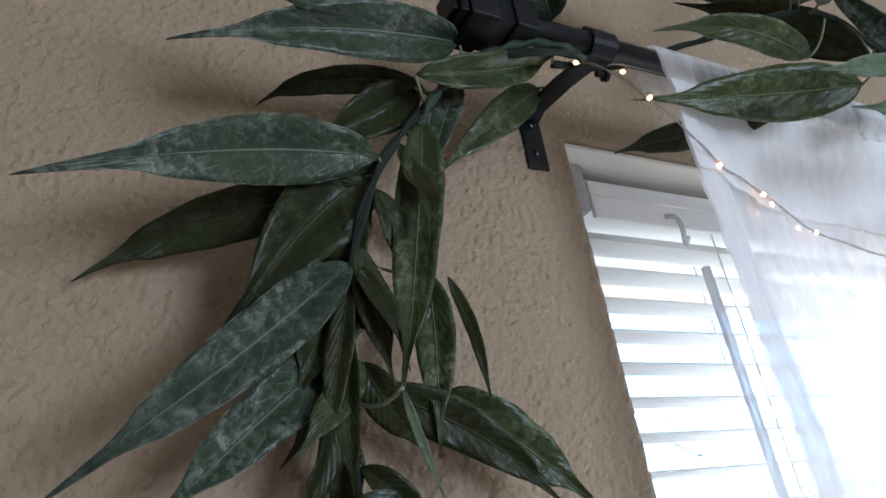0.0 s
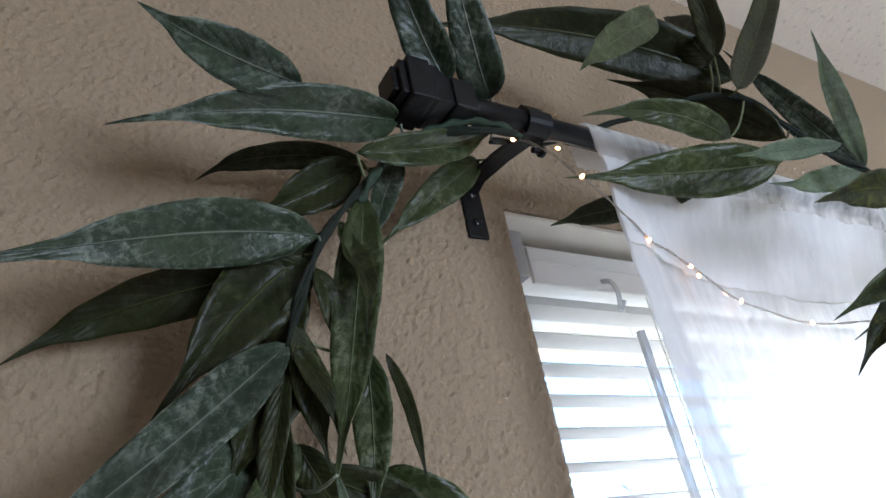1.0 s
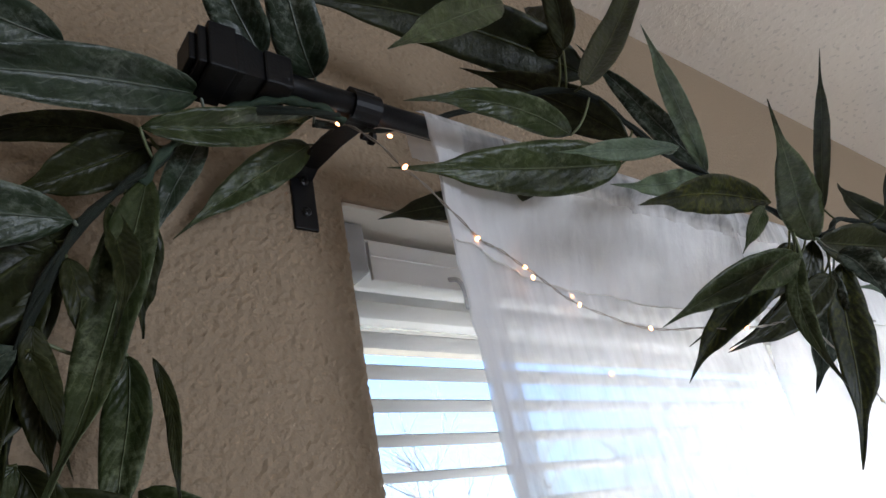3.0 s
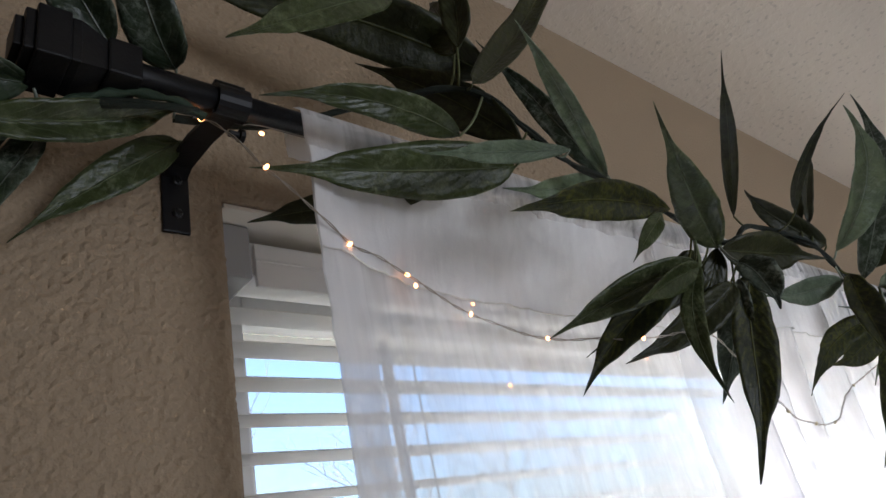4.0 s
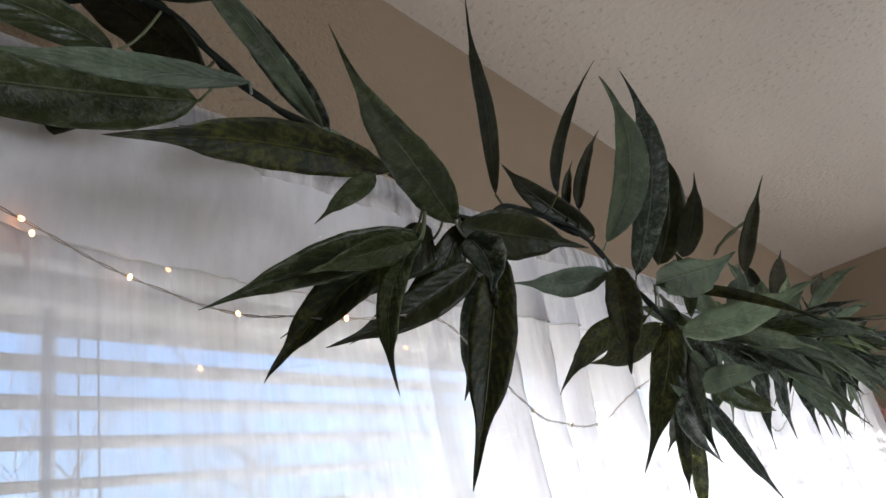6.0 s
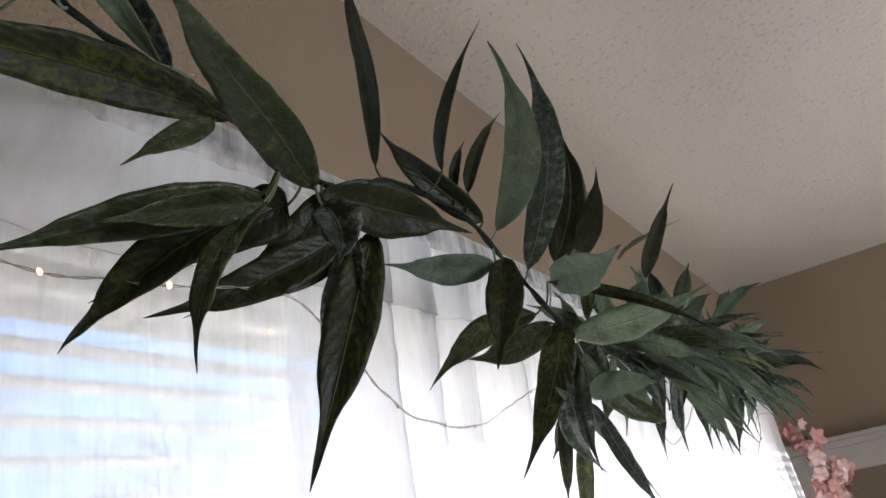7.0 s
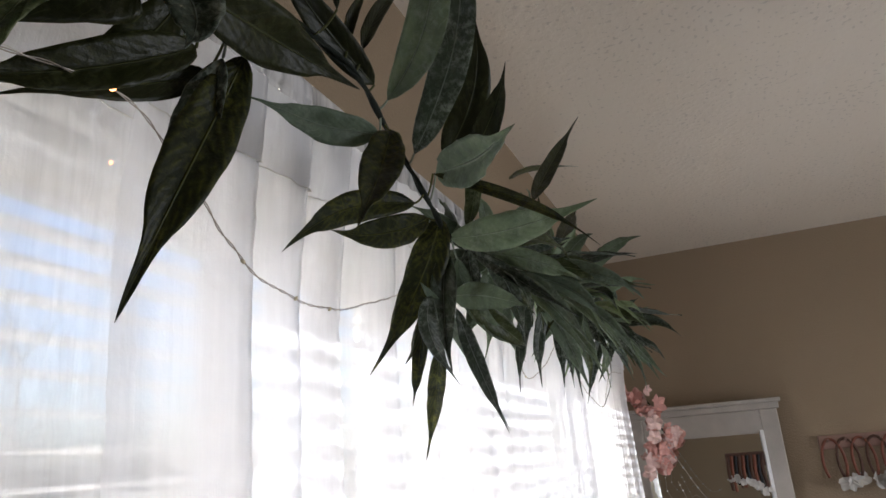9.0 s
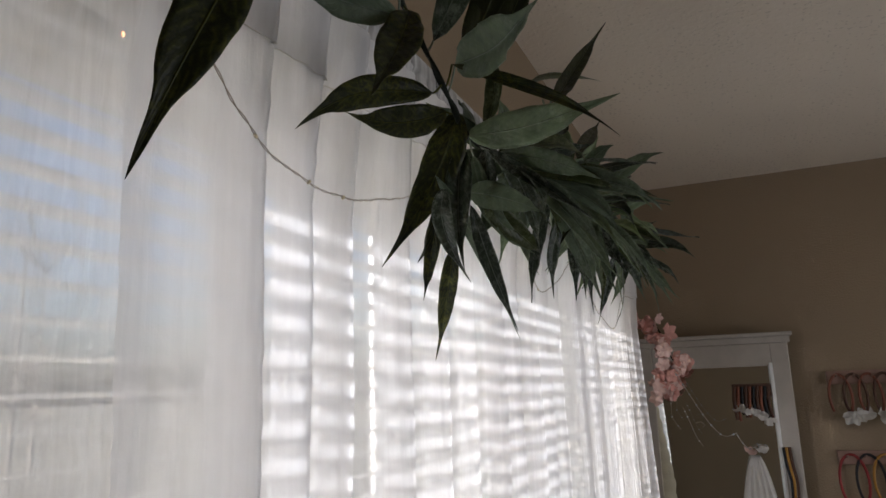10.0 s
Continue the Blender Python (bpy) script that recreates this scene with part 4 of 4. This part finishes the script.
# ---- fairy lights ----
def fairy_lights():
    root = thing("fairy_lights", "thin silver wire of small warm lights along the curtain", "string lights")
    way = [(-0.050, -0.074, 2.036), (-0.048, -0.079, 2.031), (-0.044, -0.094, 2.016), (-0.026, -0.107, 1.985), (0.004, -0.104, 1.965),
           (0.027, -0.098, 1.951), (0.052, -0.091, 1.950), (0.076, -0.086, 1.944), (0.104, -0.080, 1.936), (0.136, -0.074, 1.928), (0.165, -0.078, 1.918), (0.197, -0.084, 1.910),
           (0.236, -0.134, 1.892), (0.302, -0.144, 1.898), (0.345, -0.142, 1.880), (0.416, -0.133, 1.839), (0.489, -0.122, 1.831), (0.538, -0.120, 1.832), (0.62, -0.105, 1.852), (0.721, -0.092, 1.882),
           (0.80, -0.14, 1.91), (0.95, -0.14, 1.87), (1.05, -0.13, 1.82), (1.15, -0.13, 1.84), (1.28, -0.14, 1.90), (1.45, -0.13, 1.84), (1.60, -0.14, 1.80), (1.75, -0.14, 1.88), (1.95, -0.14, 1.90)]
    path = spline(way, 0.004)
    for off in (0.0, math.pi):
        strand = [p + Vector((0, math.cos(i * 0.9 + off), math.sin(i * 0.9 + off))) * 0.0006 + Vector((0, noise.noise(p * 40), noise.noise(p * 38 + Vector((9, 0, 0))))) * 0.0016 for i, p in enumerate(path)]
        part("wire", tube(bmesh.new(), strand, 0.00036, 5), WIRE, root)
    along = spline([(0.40, -0.086, 2.0335), (0.15, -0.0865, 2.0335), (0.03, -0.0855, 2.0335), (-0.014, -0.085, 2.0330), (-0.024, -0.082, 2.0325)], 0.01)
    part("wire", tube(bmesh.new(), along, 0.00035, 5), WIRE, root)
    lit = [(-0.048, -0.079, 2.031), (-0.026, -0.107, 1.985), (-0.012, -0.082, 2.030), (0.027, -0.098, 1.951), (0.076, -0.086, 1.944), (0.081, -0.086, 1.937), (0.136, -0.074, 1.928),
           (0.197, -0.084, 1.910), (0.236, -0.134, 1.892), (0.302, -0.144, 1.898)]
    behind = [(0.183, -0.034, 1.959), (0.201, -0.034, 1.893), (0.401, -0.034, 1.924)]
    lead = spline([(0.11, -0.050, 2.025), (0.14, -0.040, 1.985)] + behind + [(0.42, -0.036, 1.95), (0.5, -0.06, 2.02)], 0.008)
    part("wire", tube(bmesh.new(), lead, 0.0003, 5), WIRE, root)
    dim = [(0.416, -0.133, 1.839), (0.489, -0.122, 1.831), (0.538, -0.120, 1.832), (0.721, -0.092, 1.882), (1.05, -0.13, 1.82), (1.28, -0.14, 1.90), (1.60, -0.14, 1.80), (1.75, -0.14, 1.88)]
    for places, material, label in ((lit + behind, BULB, "glowing warm light drop"), (dim, BULB_OFF, "faint amber light drop")):
        for p in places:
            bm = bmesh.new()
            spin = Euler((rng.uniform(-1, 1), rng.uniform(-1, 1), rng.uniform(0, 3))).to_matrix().to_4x4()
            bmesh.ops.create_uvsphere(bm, u_segments=10, v_segments=8, radius=0.0013, matrix=Matrix.Translation(p) @ spin @ Matrix.Diagonal((1, 1, 1.45, 1)))
            part("light_drop", bm, material, root, label, smooth=True)


fairy_lights()


# ---- far corner of the room ----
def standing_mirror():
    x, y0, y1, z1 = 2.80, -0.530, -0.016, 1.842
    root = thing("standing_mirror", "tall whitewashed wooden framed mirror standing against the tan wall", "mirror")
    part("backing", boxes(((x + 0.012, y0 + 0.01, 0.0), (x + 0.040, y1 - 0.01, z1 - 0.03)), bevel=0.003), WHITEWASH, root)
    part("stile", boxes(((x - 0.014, y0, 0.0), (x + 0.012, y0 + 0.058, z1 - 0.036)), bevel=0.004), WHITEWASH, root)
    part("stile", boxes(((x - 0.014, y1 - 0.058, 0.0), (x + 0.012, y1, z1 - 0.036)), bevel=0.004), WHITEWASH, root)
    part("top_rail", boxes(((x - 0.013, y0 + 0.058, z1 - 0.115), (x + 0.012, y1 - 0.058, z1 - 0.036)), bevel=0.003), WHITEWASH, root)
    part("bottom_rail", boxes(((x - 0.013, y0 + 0.058, 0.0), (x + 0.012, y1 - 0.058, 0.10)), bevel=0.003), WHITEWASH, root)
    part("cornice", boxes(((x - 0.032, y0 - 0.016, z1 - 0.014), (x + 0.045, y1 - 0.004, z1)), ((x - 0.022, y0 - 0.008, z1 - 0.036), (x + 0.042, y1 - 0.006, z1 - 0.014)), bevel=0.003), WHITEWASH, root)
    part("inner_moulding", boxes(((x - 0.020, y0 + 0.056, 0.1), (x - 0.004, y0 + 0.068, z1 - 0.104)), bevel=0.003), VINYL, root, "pale rounded inner moulding")
    part("glass", boxes(((x + 0.001, y0 + 0.05, 0.09), (x + 0.006, y1 - 0.05, z1 - 0.105))), MIRROR, root)
    return root


mirror_root = standing_mirror()
mirror_root.matrix_basis = Matrix.Translation((2.80, -0.53, 0)) @ Matrix.Rotation(radians(3.5), 4, "Z") @ Matrix.Translation((-2.80, 0.53, 0))


def petals(bm, at, r, rnd):
    """A small five-petalled blossom."""
    face = Euler((rnd.uniform(-0.9, 0.9), rnd.uniform(-0.9, 0.9), rnd.uniform(0, 6))).to_matrix()
    tilt = Vector((-1, -0.35, 0.1)).to_track_quat("Z", "Y").to_matrix()
    for k in range(5):
        a = 2 * math.pi * k / 5
        rows = []
        for i in range(5):
            u = i / 4
            w = r * 0.52 * math.sin(math.pi * min(1, 0.12 + 0.80 * u)) ** 0.8
            row = []
            for s in (-1, -0.5, 0, 0.5, 1):
                q = Vector((r * u * math.cos(a) - s * w * math.sin(a), r * u * math.sin(a) + s * w * math.cos(a), 0.35 * r * u * u - 0.15 * r * abs(s) + 0.10 * r * s * u))
                row.append(bm.verts.new(Vector(at) + tilt @ face @ q))
            rows.append(row)
        for p, q in zip(rows, rows[1:]):
            for j in range(4):
                bm.faces.new((p[j], p[j + 1], q[j + 1], q[j]))


def flower_swag():
    root = thing("flower_swag", "hanging swag of pink silk blossoms beside the mirror", "flowers")
    rnd = random.Random(5)
    way = spline([(2.38, -0.084, 1.878), (2.38, -0.146, 1.85), (2.38, -0.174, 1.769), (2.38, -0.197, 1.726), (2.38, -0.158, 1.685), (2.38, -0.141, 1.649)], 0.012)
    part("stem", tube(bmesh.new(), way, 0.002, 6), STEM, root)
    for i, p in enumerate(way):
        for k in range(2):
            bm = bmesh.new()
            petals(bm, p + Vector((rnd.uniform(-0.03, 0.01), rnd.uniform(-0.032, 0.032), rnd.uniform(-0.018, 0.018))), rnd.uniform(0.018, 0.029), rnd)
            part("blossom", bm, PINK if rnd.random() < 0.6 else PINK_PALE, root, smooth=True)


flower_swag()


def hoop(bm, at, wide, tall, r, lean):
    """A headband: three quarters of a loop, hung by its top."""
    pts = []
    for i in range(19):
        a = math.radians(-40 + 260 * i / 18)
        pts.append(Vector(at) + Vector((lean * 0.02 * math.sin(a), wide / 2 * math.cos(a), tall / 2 * math.sin(a) - tall / 2)))
    return tube(bm, pts, r, 6)


def headband_rack(y0, y1, z, colours, label):
    root = thing("headband_rack", label, "rack", group="racks of headbands on the wall")
    x = EAST
    part("board", boxes(((x - 0.018, y0, z - 0.046), (x - 0.0005, y1, z)), bevel=0.003), BOARD, root)
    n = len(colours)
    for k, m in enumerate(colours):
        y = y0 + (y1 - y0) * (k + 0.5) / n
        part("peg", tube(bmesh.new(), [Vector((x - 0.017, y, z - 0.020)), Vector((x - 0.060, y, z - 0.014))], 0.0035, 6), BOARD, root)
    return root


def headband(y, z, wide, tall, material, label, bow=None):
    root = thing("headband", label, "headband", group="headbands on pegs")
    part("band", hoop(bmesh.new(), (EAST - 0.040, y, z), wide, tall, 0.0045, 1.0), material, root, smooth=True)
    if bow:
        rnd = random.Random(int(abs(y) * 1000))
        for k in range(3):
            bm = bmesh.new()
            petals(bm, (EAST - 0.058, y + 0.02 * (k - 1), z - tall * 0.9 - 0.004 * k), 0.030, rnd)
            part("bow", bm, bow, root, "ruffled pale fabric bow", smooth=True)


BROWN = plain("brown_cloth", (0.12, 0.06, 0.04), 0.8, vary=0.2, scale=60)
RED, BLACK, MUSTARD = plain("red_cloth", (0.30, 0.03, 0.03), 0.75), plain("black_cloth", (0.015, 0.015, 0.018), 0.7), plain("mustard_cloth", (0.50, 0.26, 0.05), 0.8)
WHITE_CLOTH = plain("white_cloth", (0.72, 0.70, 0.66), 0.85, vary=0.1)
RUST = plain("rust_cloth", (0.28, 0.10, 0.06), 0.8, vary=0.2)
headband_rack(-1.02, -0.642, 1.702, [1] * 7, "pinkish pine peg board of headbands on the tan wall")
headband_rack(-1.02, -0.642, 1.436, [1] * 7, "lower pinkish pine peg board of headbands on the tan wall")
for k, (m, bow) in enumerate(((RUST, None), (BROWN, WHITE_CLOTH), (RUST, None), (BROWN, WHITE_CLOTH), (RUST, WHITE_CLOTH), (BROWN, None))):
    headband(-0.675 - 0.045 * k, 1.690, 0.068, 0.150, m, "narrow brown fabric headband hanging from a peg", bow)
for k, m in enumerate((RED, BLACK, MUSTARD, RUST, BLACK, RED)):
    headband(-0.680 - 0.050 * k, 1.424, 0.085, 0.170, m, "coloured fabric headband hanging from a peg")


# solid rack and bows set before the glass in place of their reflection
def mirrored_rack():
    root = thing("mirrored_accessories", "small brown rack of pale hair bows before the glass, standing in for a reflection", "accessories")
    x, y0, z = 2.775, -0.462, 1.668
    part("rack", boxes(((x, y0, z - 0.045), (x + 0.008, y0 + 0.125, z)), bevel=0.003), BROWN, root)
    rnd = random.Random(3)
    for k in range(10):
        y = y0 + 0.008 + 0.0122 * k
        way = spline([(x - 0.002, y, z - 0.01), (x - 0.008, y + 0.004, z - 0.06), (x - 0.004, y + rnd.uniform(-0.006, 0.006), z - rnd.uniform(0.10, 0.13))], 0.01)
        part("strap", tube(bmesh.new(), way, 0.0062, 6, taper=0.7), (BROWN, BLACK, RUST)[k % 3], root)
    for k in range(8):
        bm = bmesh.new()
        petals(bm, (x - 0.014, y0 + 0.002 + 0.016 * k, z - 0.128 + 0.007 * k + rnd.uniform(-0.008, 0.008)), rnd.uniform(0.010, 0.017), rnd)
        part("bow", bm, WHITE_CLOTH, root, "pale fabric bow", smooth=True)


def mirrored_cloth():
    """Modelled in place of a reflection: a white cloth that spreads in folds below its knot, and a mustard ribbon
    beside it.
    """
    root = thing("mirrored_cloth", "white folded fabric bow before the mirror glass, standing in for a reflection", "cloth")
    bm, rows = bmesh.new(), []
    for i in range(15):
        u = i / 14
        rows.append([bm.verts.new((2.770 + 0.007 * math.sin(j * 1.4) * (0.3 + u), -0.388 + (j / 24 - 0.5) * (0.03 + 0.13 * u ** 0.7), 1.425 - 0.30 * u)) for j in range(25)])
    for p, q in zip(rows, rows[1:]):
        for j in range(24):
            bm.faces.new((p[j], p[j + 1], q[j + 1], q[j]))
    part("drape", bm, WHITE_CLOTH, root, smooth=True)
    rnd = random.Random(8)
    for y, z, m in ((-0.372, 1.440, PINK_PALE), (-0.380, 1.412, WHITE_CLOTH), (-0.412, 1.446, WHITE_CLOTH)):
        knot = bmesh.new()
        petals(knot, (2.762, y, z), 0.021, rnd)
        part("knot", knot, m, root, smooth=True)
    for y, m in ((-0.484, MUSTARD), (-0.494, BROWN), (-0.476, BLACK)):
        way = spline([(2.768, y, 1.455), (2.764, y - 0.004, 1.40), (2.766, y - 0.012, 1.345), (2.768, y - 0.010, 1.29)], 0.01)
        part("ribbon", tube(bmesh.new(), way, 0.0055, 6, taper=0.8), m, root, smooth=True)


mirrored_cloth()
mirrored_rack()


def bead_chain():
    root = thing("bead_chain", "fine silver chain with glinting beads hanging by the blossoms", "chain")
    way = spline([(2.36, -0.175, 1.735), (2.365, -0.215, 1.66), (2.37, -0.255, 1.585), (2.37, -0.29, 1.535), (2.37, -0.315, 1.52), (2.37, -0.345, 1.53)], 0.008)
    part("chain", tube(bmesh.new(), way, 0.0008, 5), WIRE, root)
    lower = spline([(2.768, -0.335, 1.500), (2.768, -0.352, 1.468), (2.766, -0.372, 1.450), (2.766, -0.40, 1.462), (2.766, -0.425, 1.458)], 0.008)
    part("chain", tube(bmesh.new(), lower, 0.0012, 5), WIRE, root)
    for i, p in enumerate(way[4::4] + lower[1::3]):
        bm = bmesh.new()
        bmesh.ops.create_icosphere(bm, subdivisions=1, radius=0.0032, matrix=Matrix.Translation(p))
        part("bead", bm, CLEAR, root)


bead_chain()


def padded_strip():
    """A cream quilted strip hung on the mirror's inner edge, its free edge scalloped."""
    root = thing("padded_hanging", "cream quilted fabric strip hanging over the mirror edge", "cloth")
    bm, rows = bmesh.new(), []
    for i in range(61):
        z = 1.662 - 0.62 * i / 60
        edge = 0.004 * abs(math.sin(i * math.pi / 5)) + 0.002 * noise.noise(Vector((i * 0.4, 2, 0)))
        y0, y1 = -0.046, -0.064 - 0.050 * min(1.0, (i + 3) / 34) - edge
        rows.append([bm.verts.new((2.772 - 0.012 * math.sin(math.pi * j / 10) ** 0.6 * (0.7 + 0.3 * abs(math.sin(i * math.pi / 5))), y0 + (y1 - y0) * j / 10, z)) for j in range(11)])
    for p, q in zip(rows, rows[1:]):
        for j in range(10):
            bm.faces.new((p[j], p[j + 1], q[j + 1], q[j]))
    part("padding", bm, CREAM, root, smooth=True)
    part("hanging_loop", tube(bmesh.new(), spline([(2.768, -0.050, 1.655), (2.768, -0.058, 1.69), (2.770, -0.066, 1.655)], 0.006), 0.002, 6), CREAM, root)


padded_strip()


def crystal_strand(way, seed, label):
    root = thing("crystal_strand", label, "strand", group="fine strands of beads by the mirror")
    rnd = random.Random(seed)
    path = spline(way, 0.006)
    part("thread", tube(bmesh.new(), path, 0.0007, 5), WIRE, root)
    for p in path[2::3]:
        if rnd.random() < 0.6:
            bm = bmesh.new()
            bmesh.ops.create_icosphere(bm, subdivisions=1, radius=rnd.uniform(0.0016, 0.0038), matrix=Matrix.Translation(p))
            part("bead", bm, CRYSTAL, root)


crystal_strand([(2.40, -0.165, 1.655), (2.45, -0.158, 1.60), (2.50, -0.154, 1.570), (2.50, -0.176, 1.534)], 2, "short strand of clear glinting beads under the blossoms")
crystal_strand([(2.50, -0.190, 1.600), (2.50, -0.205, 1.560), (2.50, -0.222, 1.510), (2.50, -0.239, 1.481)], 3, "short strand of clear beads hanging before the mirror")
crystal_strand([(2.50, -0.225, 1.552), (2.50, -0.240, 1.556), (2.50, -0.250, 1.545), (2.50, -0.243, 1.540)], 6, "small cluster of clear beads hanging before the mirror")


# ---- outside ----
def outside():
    ground = bmesh.new()
    bmesh.ops.create_grid(ground, x_segments=40, y_segments=40, size=400, matrix=Matrix.Translation((0, 0, -0.4)))
    tagged(link_bm("ground", ground, BOUNCE_GROUND), "unseen ground outside the window, made pale to light the eave from below", "ground", kind="structure")
    eave = boxes(((WEST - 0.3, DEEP, 2.135), (EAST + 0.3, 0.41, 2.16)), ((WEST - 0.3, 0.41, 2.10), (EAST + 0.3, 0.435, 2.28)))
    tagged(link_bm("soffit", eave, SOFFIT), "off-white boarded eave above the window", "eave", kind="structure")


def bare_tree(at, height, seed):
    root = thing("tree", "bare leafless winter tree seen through the blind", "tree", group="bare trees outside")
    rnd = random.Random(seed)
    trunk, limbs, twigs = bmesh.new(), bmesh.new(), bmesh.new()
    base = Vector(at)
    top = [base + Vector((0.25 * noise.noise(Vector((seed, k, 0))), 0.2 * noise.noise(Vector((k, seed, 4))), height * k / 8)) for k in range(9)]
    tube(trunk, top, height * 0.013, 8, taper=0.3)

    def grow(bm, p, d, length, r, depth):
        pts = [p]
        for k in range(5):
            d = (d + Vector((rnd.uniform(-1, 1), rnd.uniform(-1, 1), rnd.uniform(-0.3, 0.8))) * 0.16).normalized()
            pts.append(pts[-1] + d * length / 5)
        tube(bm, pts, r, 5, taper=0.35)
        if depth:
            for k in range(4):
                q = pts[rnd.randint(1, 5)]
                side = (d + Vector((rnd.uniform(-1, 1), rnd.uniform(-1, 1), rnd.uniform(-0.4, 0.9))) * 0.9).normalized()
                grow(twigs, q, side, length * rnd.uniform(0.4, 0.65), r * 0.5, depth - 1)

    for k in range(15):
        p = top[rnd.randint(2, 8)]
        a = rnd.uniform(0, 2 * math.pi)
        grow(limbs, p, Vector((math.cos(a), math.sin(a), rnd.uniform(0.3, 1.1))).normalized(), height * rnd.uniform(0.22, 0.42), height * 0.0045, 2)
    part("trunk", trunk, BARK, root)
    part("limbs", limbs, BARK, root)
    part("twigs", twigs, BARK, root)


outside()
for k, (x, y, h) in enumerate(((4.0, 15.0, 5.2), (7.5, 17.0, 5.8), (11.0, 15.0, 5.5), (14.5, 19.0, 6.0), (19.0, 18.0, 6.0), (26.0, 20.0, 6.5), (35.0, 21.0, 7.0))):
    bare_tree((x, y, -0.4), h, k + 3)
